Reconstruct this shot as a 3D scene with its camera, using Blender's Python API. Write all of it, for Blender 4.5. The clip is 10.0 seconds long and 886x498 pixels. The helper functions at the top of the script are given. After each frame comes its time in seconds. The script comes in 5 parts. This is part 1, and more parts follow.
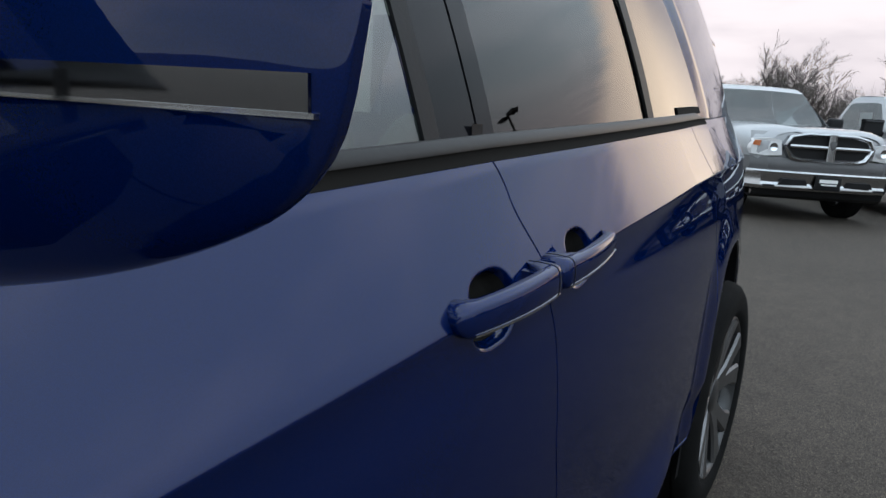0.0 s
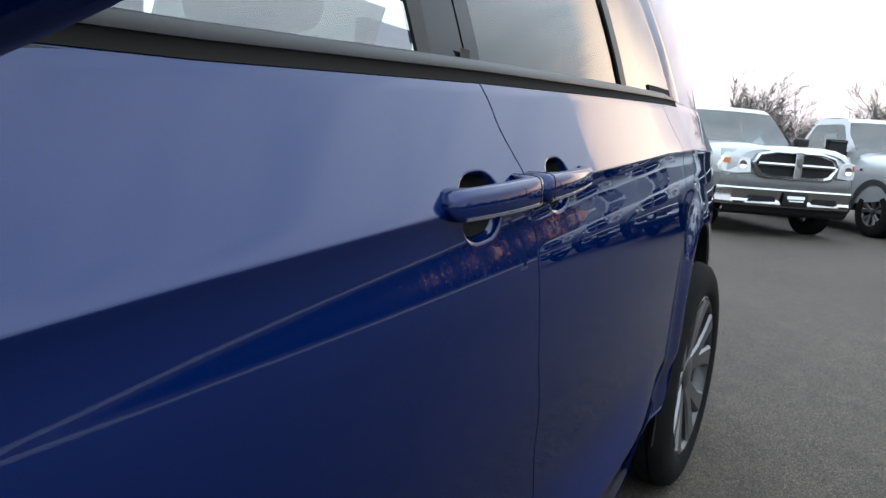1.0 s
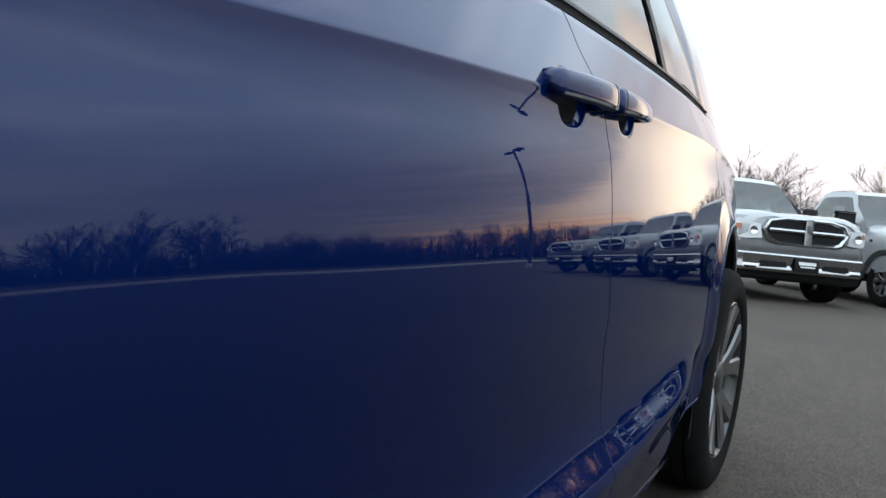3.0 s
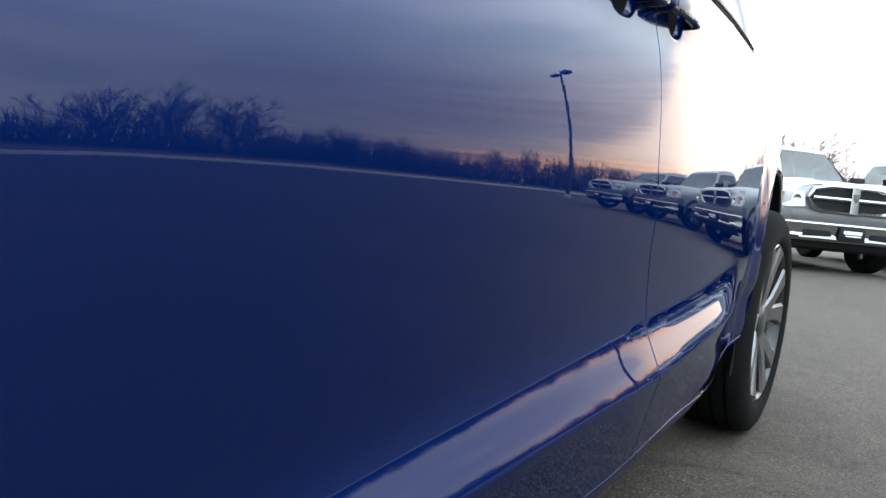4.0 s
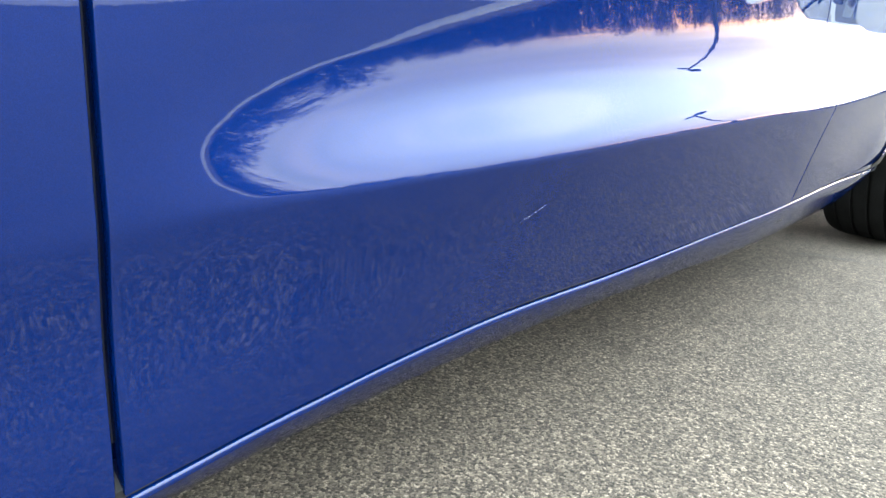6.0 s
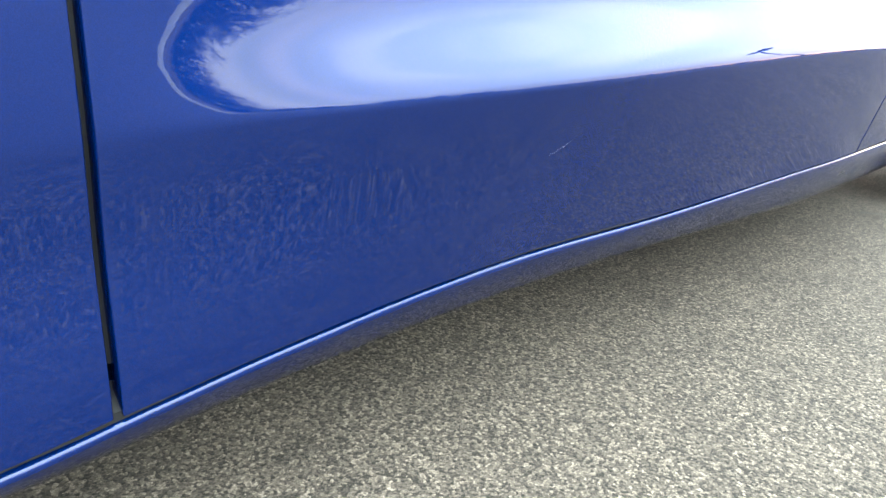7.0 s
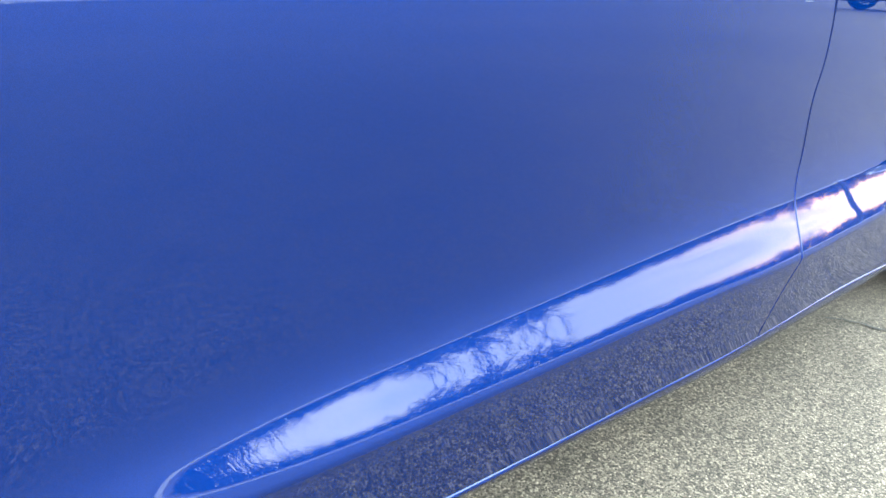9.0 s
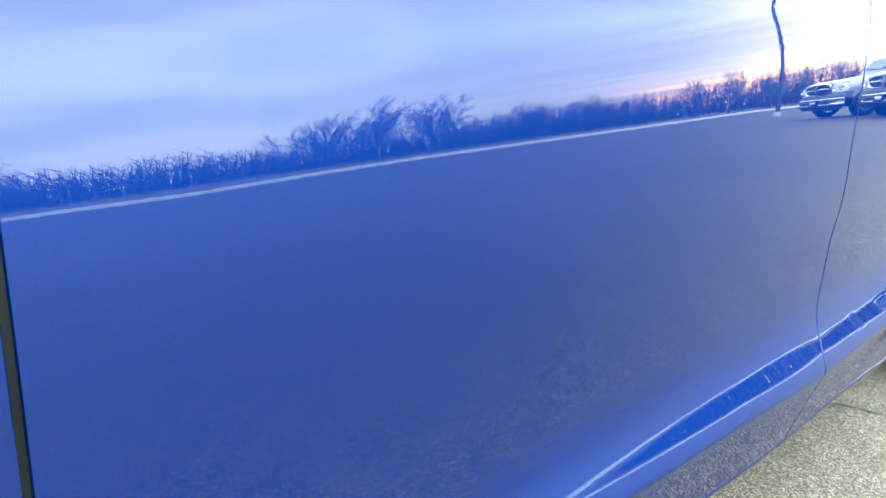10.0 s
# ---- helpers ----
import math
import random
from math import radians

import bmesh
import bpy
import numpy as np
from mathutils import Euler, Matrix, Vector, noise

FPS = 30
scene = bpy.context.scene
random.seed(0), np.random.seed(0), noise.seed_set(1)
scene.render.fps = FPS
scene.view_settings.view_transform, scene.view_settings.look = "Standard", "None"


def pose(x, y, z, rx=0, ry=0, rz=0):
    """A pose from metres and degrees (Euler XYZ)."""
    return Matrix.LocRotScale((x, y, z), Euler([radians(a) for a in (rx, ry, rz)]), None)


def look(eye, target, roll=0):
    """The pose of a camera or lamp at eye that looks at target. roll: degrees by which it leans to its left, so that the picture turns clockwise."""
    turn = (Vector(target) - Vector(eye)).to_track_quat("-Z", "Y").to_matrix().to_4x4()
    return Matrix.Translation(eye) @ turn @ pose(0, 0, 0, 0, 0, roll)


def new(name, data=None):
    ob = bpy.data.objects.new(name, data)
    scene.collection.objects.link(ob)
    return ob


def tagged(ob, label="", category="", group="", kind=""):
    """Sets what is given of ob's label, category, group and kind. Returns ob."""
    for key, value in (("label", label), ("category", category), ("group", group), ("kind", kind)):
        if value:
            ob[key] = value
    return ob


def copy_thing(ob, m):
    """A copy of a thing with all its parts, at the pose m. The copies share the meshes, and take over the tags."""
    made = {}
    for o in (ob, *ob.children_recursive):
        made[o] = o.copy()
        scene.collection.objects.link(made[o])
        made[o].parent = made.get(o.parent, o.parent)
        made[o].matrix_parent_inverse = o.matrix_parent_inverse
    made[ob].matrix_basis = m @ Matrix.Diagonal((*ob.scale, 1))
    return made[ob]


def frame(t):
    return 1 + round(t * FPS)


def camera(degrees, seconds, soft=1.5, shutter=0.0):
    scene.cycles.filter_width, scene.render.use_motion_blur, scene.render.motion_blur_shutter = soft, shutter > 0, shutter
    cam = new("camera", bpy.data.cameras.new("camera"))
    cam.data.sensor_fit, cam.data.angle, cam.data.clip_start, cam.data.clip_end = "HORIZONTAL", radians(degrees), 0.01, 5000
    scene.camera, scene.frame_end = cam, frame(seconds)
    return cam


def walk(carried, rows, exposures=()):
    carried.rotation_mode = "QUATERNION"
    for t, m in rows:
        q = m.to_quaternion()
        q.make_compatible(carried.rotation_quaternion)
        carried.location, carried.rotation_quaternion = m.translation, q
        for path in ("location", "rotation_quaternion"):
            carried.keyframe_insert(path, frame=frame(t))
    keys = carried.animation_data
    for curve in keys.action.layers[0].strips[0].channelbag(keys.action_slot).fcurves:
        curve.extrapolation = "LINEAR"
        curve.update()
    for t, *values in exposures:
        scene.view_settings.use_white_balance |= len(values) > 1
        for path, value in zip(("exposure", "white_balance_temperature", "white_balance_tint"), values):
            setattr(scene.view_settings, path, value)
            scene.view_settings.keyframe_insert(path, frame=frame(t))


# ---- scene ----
cam = camera(66.7, 10.0)
PATH = [
    (0, (0.299, -0.701, 1.136), (-0.560, 0.613, 0.828), 3.93),
    (0.5, (0.318, -0.726, 1.037), (-0.514, 0.606, 0.732), 4.30),
    (1, (0.337, -0.773, 1.008), (-0.485, 0.578, 0.762), 4.25),
    (1.5, (0.339, -0.834, 0.928), (-0.489, 0.523, 0.743), 4.48),
    (2, (0.344, -0.890, 0.887), (-0.488, 0.470, 0.748), 5.21),
    (2.2, (0.336, -0.901, 0.873), (-0.499, 0.459, 0.751), 5.67),
    (3.3, (0.324, -0.948, 0.718), (-0.540, 0.397, 0.653), 5.36),
    (3.5, (0.330, -0.962, 0.692), (-0.544, 0.377, 0.617), 5.44),
    (4, (0.330, -0.956, 0.646), (-0.585, 0.349, 0.513), 5.53),
    (4.5, (0.331, -0.983, 0.608), (-0.641, 0.268, 0.381), 5.48),
    (5, (0.314, -0.983, 0.539), (-0.661, 0.246, 0.230), 5.89),
    (5.5, (0.323, -0.964, 0.478), (-0.710, 0.187, 0.068), 4.04),
    (6, (0.320, -0.988, 0.428), (-0.743, 0.118, -0.027), 4.19),
    (6.2, (0.318, -0.999, 0.402), (-0.760, 0.079, -0.084), 4.25),
    (7.3, (0.325, -0.908, 0.406), (-0.801, 0.057, -0.193), 4.59),
    (7.5, (0.340, -0.866, 0.444), (-0.796, 0.066, -0.190), 4.68),
    (8, (0.358, -0.789, 0.535), (-0.784, 0.120, -0.121), 4.70),
    (8.5, (0.360, -0.745, 0.630), (-0.797, 0.137, -0.034), 3.93),
    (9, (0.380, -0.745, 0.730), (-0.779, 0.139, 0.069), 3.89),
    (9.5, (0.368, -0.780, 0.806), (-0.779, 0.167, 0.216), 4.15),
    (10, (0.339, -0.896, 0.844), (-0.822, 0.071, 0.319), 3.99),
]
EXPO = [(0, -0.9, 6030, 22), (0.5, -0.42, 6010, 22), (1, -0.15, 6010, 22), (2, -0.55, 6050, 21), (3.5, -0.35, 6080, 20), (4.5, 1.45, 6170, 19), (5.0, 2.0, 6230, 18), (6, 2.28, 6400, 16),
        (7.5, 2.45, 6390, 12), (8.5, 2.55, 6320, 11), (9.5, 3.05, 6240, 8), (10, 2.85, 6360, 5)]
walk(cam, [(t, look(eye, target, roll)) for t, eye, target, roll in PATH],
     exposures=EXPO)

# ---------------------------------------------------------------- world, sun, exposure
world = bpy.data.worlds.new("dusk_sky")
scene.world = world
world.use_nodes = True
wn, wl = world.node_tree.nodes, world.node_tree.links
wn.clear()
SUN_AZ, SUN_EL = 12.0, 6.0          # degrees from +y towards +x, and above the horizon
w_out = wn.new("ShaderNodeOutputWorld")
w_bg = wn.new("ShaderNodeBackground")
w_sky = wn.new("ShaderNodeTexSky")
w_sky.sky_type = "NISHITA"
w_sky.sun_disc = False
w_sky.sun_elevation = radians(SUN_EL)
w_sky.sun_rotation = radians(SUN_AZ)
w_sky.altitude, w_sky.air_density, w_sky.dust_density, w_sky.ozone_density = 250, 1.0, 2.0, 1.0
w_co = wn.new("ShaderNodeTexCoord")


def wnoise(scale, stretch, detail=6, rough=0.55):
    mp, ns = wn.new("ShaderNodeMapping"), wn.new("ShaderNodeTexNoise")
    mp.inputs["Scale"].default_value = (1.0, 1.0, stretch)
    ns.inputs["Scale"].default_value, ns.inputs["Detail"].default_value, ns.inputs["Roughness"].default_value = scale, detail, rough
    wl.new(w_co.outputs["Generated"], mp.inputs["Vector"])
    wl.new(mp.outputs["Vector"], ns.inputs["Vector"])
    return ns.outputs["Fac"]


def wmath(op, a, b=None, c=None, clamp=False):
    n = wn.new("ShaderNodeMath")
    n.operation, n.use_clamp = op, clamp
    for k, v in enumerate((a, b, c)):
        if v is None:
            continue
        if isinstance(v, (int, float)):
            n.inputs[k].default_value = v
        else:
            wl.new(v, n.inputs[k])
    return n.outputs[0]


def wmix(fac, a, b):
    n = wn.new("ShaderNodeMixRGB")
    for k, v in enumerate((fac, a, b)):
        if isinstance(v, tuple):
            n.inputs[k].default_value = v
        elif isinstance(v, (int, float)):
            n.inputs[k].default_value = v
        else:
            wl.new(v, n.inputs[k])
    return n.outputs[0]


def wsmooth(v, lo, hi):
    n = wn.new("ShaderNodeMapRange")
    n.interpolation_type = "SMOOTHSTEP"
    n.inputs["From Min"].default_value, n.inputs["From Max"].default_value = lo, hi
    wl.new(v, n.inputs["Value"])
    return n.outputs[0]


clouds = wsmooth(wnoise(2.2, 4.0), 0.38, 0.62)
streaks = wnoise(3.0, 30.0, 5, 0.6)
w_xyz = wn.new("ShaderNodeSeparateXYZ")
wl.new(w_co.outputs["Generated"], w_xyz.inputs[0])
up = w_xyz.outputs[2]
azim = wmath("ARCTAN2", w_xyz.outputs[0], w_xyz.outputs[1])     # radians from +y towards +x
# blue-grey overcast, lighter overhead
low_deck = wmix(clouds, (9.2, 11.4, 10.9, 1), (12.8, 14.2, 13.3, 1))
high_deck = wmix(clouds, (16.8, 21.2, 21.4, 1), (21.5, 25.6, 25.2, 1))
deck = wmix(wsmooth(up, 0.20, 0.58), low_deck, high_deck)
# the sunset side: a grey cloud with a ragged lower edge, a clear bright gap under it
side = wsmooth(wmath("ABSOLUTE", wmath("SUBTRACT", azim, radians(SUN_AZ))), 1.15, 0.25)
dusk = wmix(wmath("MULTIPLY_ADD", clouds, 0.5, wmath("MULTIPLY", wsmooth(streaks, 0.42, 0.62), 0.5)), (6.4, 6.7, 6.7, 1), (11.0, 10.7, 10.1, 1))
deck = wmix(wmath("MULTIPLY", side, wsmooth(up, 0.34, 0.18)), deck, dusk)
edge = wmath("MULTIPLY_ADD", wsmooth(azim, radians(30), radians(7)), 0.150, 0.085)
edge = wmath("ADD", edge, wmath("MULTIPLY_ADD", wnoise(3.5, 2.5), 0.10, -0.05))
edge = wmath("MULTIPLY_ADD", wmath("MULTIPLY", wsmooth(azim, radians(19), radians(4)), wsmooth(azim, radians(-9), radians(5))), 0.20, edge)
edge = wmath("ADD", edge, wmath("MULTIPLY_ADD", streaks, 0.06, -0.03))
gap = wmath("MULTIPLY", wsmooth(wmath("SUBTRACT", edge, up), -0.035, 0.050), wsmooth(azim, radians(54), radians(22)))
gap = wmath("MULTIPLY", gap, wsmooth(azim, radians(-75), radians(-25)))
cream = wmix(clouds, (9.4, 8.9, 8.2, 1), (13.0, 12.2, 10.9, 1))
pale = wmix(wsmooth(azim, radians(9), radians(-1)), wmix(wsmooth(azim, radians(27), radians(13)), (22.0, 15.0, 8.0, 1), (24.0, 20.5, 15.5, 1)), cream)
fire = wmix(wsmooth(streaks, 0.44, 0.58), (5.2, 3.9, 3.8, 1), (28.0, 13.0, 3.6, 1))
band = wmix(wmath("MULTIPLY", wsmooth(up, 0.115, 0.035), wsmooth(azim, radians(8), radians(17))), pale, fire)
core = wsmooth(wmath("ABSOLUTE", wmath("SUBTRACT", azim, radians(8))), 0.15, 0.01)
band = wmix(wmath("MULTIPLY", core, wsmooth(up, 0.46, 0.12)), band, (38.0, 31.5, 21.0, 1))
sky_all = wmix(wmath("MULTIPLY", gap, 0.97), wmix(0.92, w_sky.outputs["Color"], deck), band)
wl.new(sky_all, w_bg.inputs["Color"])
w_bg.inputs["Strength"].default_value = 0.15
wl.new(w_bg.outputs[0], w_out.inputs["Surface"])

sun_data = bpy.data.lights.new("sun", "SUN")
sun_data.energy, sun_data.angle, sun_data.color = 0.5, radians(170), (1.0, 0.86, 0.68)
sun = new("sun", sun_data)
_az, _el = radians(SUN_AZ), radians(SUN_EL + 3)
sun.matrix_world = look((0, 0, 30), (-30 * math.sin(_az) * math.cos(_el), -30 * math.cos(_az) * math.cos(_el), 30 - 30 * math.sin(_el)))

# ---------------------------------------------------------------- materials


def mat(name, base, rough=0.5, metal=0.0, coat=0.0, coat_rough=0.03, vary=0.0, scale=8.0, bump=0.0, bump_scale=200.0, spec=0.5):
    """Plain surface with a two-scale colour variation and fine relief."""
    m = bpy.data.materials.new(name)
    m.use_nodes = True
    n, l = m.node_tree.nodes, m.node_tree.links
    b = n["Principled BSDF"]
    b.inputs["Base Color"].default_value = (*base, 1)
    b.inputs["Roughness"].default_value = rough
    b.inputs["Metallic"].default_value = metal
    b.inputs["Coat Weight"].default_value = coat
    b.inputs["Coat Roughness"].default_value = coat_rough
    b.inputs["Specular IOR Level"].default_value = spec
    co = n.new("ShaderNodeTexCoord")
    if vary:
        a = n.new("ShaderNodeTexNoise")
        a.inputs["Scale"].default_value, a.inputs["Detail"].default_value = scale, 6
        c = n.new("ShaderNodeTexNoise")
        c.inputs["Scale"].default_value, c.inputs["Detail"].default_value = scale * 14, 3
        add = n.new("ShaderNodeMath")
        add.operation = "ADD"
        rng = n.new("ShaderNodeMapRange")
        rng.inputs["From Min"].default_value, rng.inputs["From Max"].default_value = 0.7, 1.3
        rng.inputs["To Min"].default_value, rng.inputs["To Max"].default_value = 1 - vary, 1 + vary
        mul = n.new("ShaderNodeVectorMath")
        mul.operation = "SCALE"
        mul.inputs[0].default_value = base
        l.new(co.outputs["Object"], a.inputs["Vector"])
        l.new(co.outputs["Object"], c.inputs["Vector"])
        l.new(a.outputs["Fac"], add.inputs[0])
        l.new(c.outputs["Fac"], add.inputs[1])
        l.new(add.outputs[0], rng.inputs["Value"])
        l.new(rng.outputs[0], mul.inputs["Scale"])
        l.new(mul.outputs[0], b.inputs["Base Color"])
    if bump:
        t = n.new("ShaderNodeTexNoise")
        t.inputs["Scale"].default_value, t.inputs["Detail"].default_value = bump_scale, 3
        bp = n.new("ShaderNodeBump")
        bp.inputs["Strength"].default_value, bp.inputs["Distance"].default_value = bump, 0.002
        l.new(co.outputs["Object"], t.inputs["Vector"])
        l.new(t.outputs["Fac"], bp.inputs["Height"])
        l.new(bp.outputs[0], b.inputs["Normal"])
    return m


def glass_mat(name, tint, rough=0.0, ior=1.52):
    """Thin pane: see-through tint with a clear gloss."""
    m = bpy.data.materials.new(name)
    m.use_nodes = True
    n, l = m.node_tree.nodes, m.node_tree.links
    n.clear()
    o = n.new("ShaderNodeOutputMaterial")
    tr = n.new("ShaderNodeBsdfTransparent")
    tr.inputs["Color"].default_value = (*tint, 1)
    gl = n.new("ShaderNodeBsdfGlossy")
    gl.inputs["Roughness"].default_value = rough
    fr = n.new("ShaderNodeFresnel")
    fr.inputs["IOR"].default_value = ior
    mx = n.new("ShaderNodeMixShader")
    l.new(fr.outputs[0], mx.inputs[0])
    l.new(tr.outputs[0], mx.inputs[1])
    l.new(gl.outputs[0], mx.inputs[2])
    l.new(mx.outputs[0], o.inputs["Surface"])
    return m


def paint_mat(name, base, flake, gloss=0.5, rough=0.38, ior=1.5):
    """Car paint: a coloured coat with fine flakes, half matt and half glinting, under a clear coat with slight orange peel."""
    m = bpy.data.materials.new(name)
    m.use_nodes = True
    n, l = m.node_tree.nodes, m.node_tree.links
    n.clear()
    out = n.new("ShaderNodeOutputMaterial")
    co = n.new("ShaderNodeTexCoord")
    v = n.new("ShaderNodeTexVoronoi")
    v.inputs["Scale"].default_value = 2600
    mx = n.new("ShaderNodeMixRGB")
    mx.inputs[1].default_value, mx.inputs[2].default_value = (*base, 1), (*flake, 1)
    sep = n.new("ShaderNodeSeparateColor")
    l.new(co.outputs["Object"], v.inputs["Vector"])
    l.new(v.outputs["Color"], sep.inputs[0])
    l.new(sep.outputs[0], mx.inputs[0])
    matt, glint = n.new("ShaderNodeBsdfDiffuse"), n.new("ShaderNodeBsdfGlossy")
    glint.inputs["Roughness"].default_value = rough
    l.new(mx.outputs[0], matt.inputs["Color"])
    l.new(mx.outputs[0], glint.inputs["Color"])
    under = n.new("ShaderNodeMixShader")
    under.inputs[0].default_value = gloss
    l.new(matt.outputs[0], under.inputs[1])
    l.new(glint.outputs[0], under.inputs[2])
    # clear coat
    p = n.new("ShaderNodeTexNoise")
    p.inputs["Scale"].default_value, p.inputs["Detail"].default_value = 160, 1
    bp = n.new("ShaderNodeBump")
    bp.inputs["Strength"].default_value, bp.inputs["Distance"].default_value = 0.005, 0.001
    l.new(co.outputs["Object"], p.inputs["Vector"])
    l.new(p.outputs["Fac"], bp.inputs["Height"])
    coat, fr = n.new("ShaderNodeBsdfGlossy"), n.new("ShaderNodeFresnel")
    coat.inputs["Roughness"].default_value = 0.0
    fr.inputs["IOR"].default_value = ior
    l.new(bp.outputs[0], coat.inputs["Normal"])
    l.new(bp.outputs[0], fr.inputs["Normal"])
    top = n.new("ShaderNodeMixShader")
    l.new(fr.outputs[0], top.inputs[0])
    l.new(under.outputs[0], top.inputs[1])
    l.new(coat.outputs[0], top.inputs[2])
    l.new(top.outputs[0], out.inputs["Surface"])
    return m


M_BLUE = paint_mat("blue_paint", (0.00012, 0.0066, 0.051), (0.0002, 0.0095, 0.073), 0.5, 0.42, 1.50)
M_SILVER = paint_mat("silver_paint", (0.30, 0.305, 0.315), (0.41, 0.415, 0.425), 0.5, 0.42)
M_BLACK = mat("black_plastic", (0.010, 0.010, 0.011), 0.5, bump=0.1, spec=0.2)
M_GLOSSBLACK = mat("gloss_black", (0.007, 0.007, 0.009), 0.10, spec=0.15)
M_RUBBER = mat("tyre_rubber", (0.008, 0.008, 0.008), 0.9, vary=0.3, scale=20, bump=0.25, bump_scale=300, spec=0.06)
M_CHROME = mat("chrome", (0.75, 0.76, 0.78), 0.08, 1.0)
M_TRIM = mat("satin_trim", (0.024, 0.023, 0.023), 0.42, 0.0, vary=0.1, spec=0.15)
M_ALLOY = mat("machined_alloy", (0.17, 0.17, 0.175), 0.42, 1.0, vary=0.1, scale=30)
M_DARKALLOY = mat("dark_alloy", (0.035, 0.036, 0.038), 0.35, 0.5, coat=0.4)
M_GREYPLASTIC = mat("grey_plastic", (0.09, 0.088, 0.09), 0.5, vary=0.1, bump=0.1)
M_DARK = mat("underside", (0.01, 0.01, 0.01), 0.8)
M_INTERIOR = mat("cabin_cloth", (0.05, 0.05, 0.052), 0.85, vary=0.2, scale=30, bump=0.2)
M_GLASS = glass_mat("clear_tinted_glass", (0.68, 0.80, 0.77), ior=2.1)
M_PRIVACY = glass_mat("privacy_glass", (0.17, 0.17, 0.175), ior=1.6)
M_SMOKE = glass_mat("grey_screen_glass", (0.30, 0.36, 0.36), ior=1.85)
M_MATT = mat("matt_black", (0.012, 0.011, 0.010), 0.9, spec=0.08)


def tint_mat(name, tint):
    """The inner skin of a pane: tint alone."""
    m = bpy.data.materials.new(name)
    m.use_nodes = True
    n, l = m.node_tree.nodes, m.node_tree.links
    n.clear()
    o = n.new("ShaderNodeOutputMaterial")
    tr = n.new("ShaderNodeBsdfTransparent")
    tr.inputs["Color"].default_value = (*tint, 1)
    l.new(tr.outputs[0], o.inputs["Surface"])
    return m


M_INNER = tint_mat("inner_skin_of_glass", (0.90, 0.96, 0.94))
M_INNERDARK = tint_mat("inner_skin_of_dark_glass", (0.35, 0.36, 0.36))
M_FARGLASS = tint_mat("dark_far_glass", (0.10, 0.11, 0.11))
M_AMBER = mat("amber_lens", (0.50, 0.13, 0.03), 0.2, coat=0.8)
M_RED = mat("red_lens", (0.35, 0.008, 0.01), 0.15, coat=1.0)
M_WHITE = mat("white_sticker", (0.8, 0.8, 0.78), 0.6)
M_BARK = mat("bark", (0.085, 0.075, 0.066), 0.9, vary=0.35, scale=6, bump=0.5, bump_scale=60)
M_TWIG = mat("bare_twigs", (0.13, 0.112, 0.098), 0.9, vary=0.3, scale=3)
M_BRUSH = mat("winter_brush", (0.045, 0.037, 0.033), 0.95, vary=0.4, scale=1.5)
M_GRASS = mat("dry_grass", (0.09, 0.066, 0.045), 0.95, vary=0.35, scale=0.8, bump=0.4, bump_scale=30)
M_KERB = mat("concrete_kerb", (0.42, 0.40, 0.37), 0.85, vary=0.15, scale=3, bump=0.3, bump_scale=80)
M_DARKCHROME = mat("dark_chrome", (0.30, 0.30, 0.31), 0.07, 1.0)
M_SATIN = mat("satin_chrome", (0.46, 0.46, 0.47), 0.20, 1.0)
M_LAMP = mat("lamp_reflector", (0.78, 0.79, 0.80), 0.30, 0.5)
M_POLE = mat("bronze_pole", (0.05, 0.045, 0.04), 0.5, 0.4)


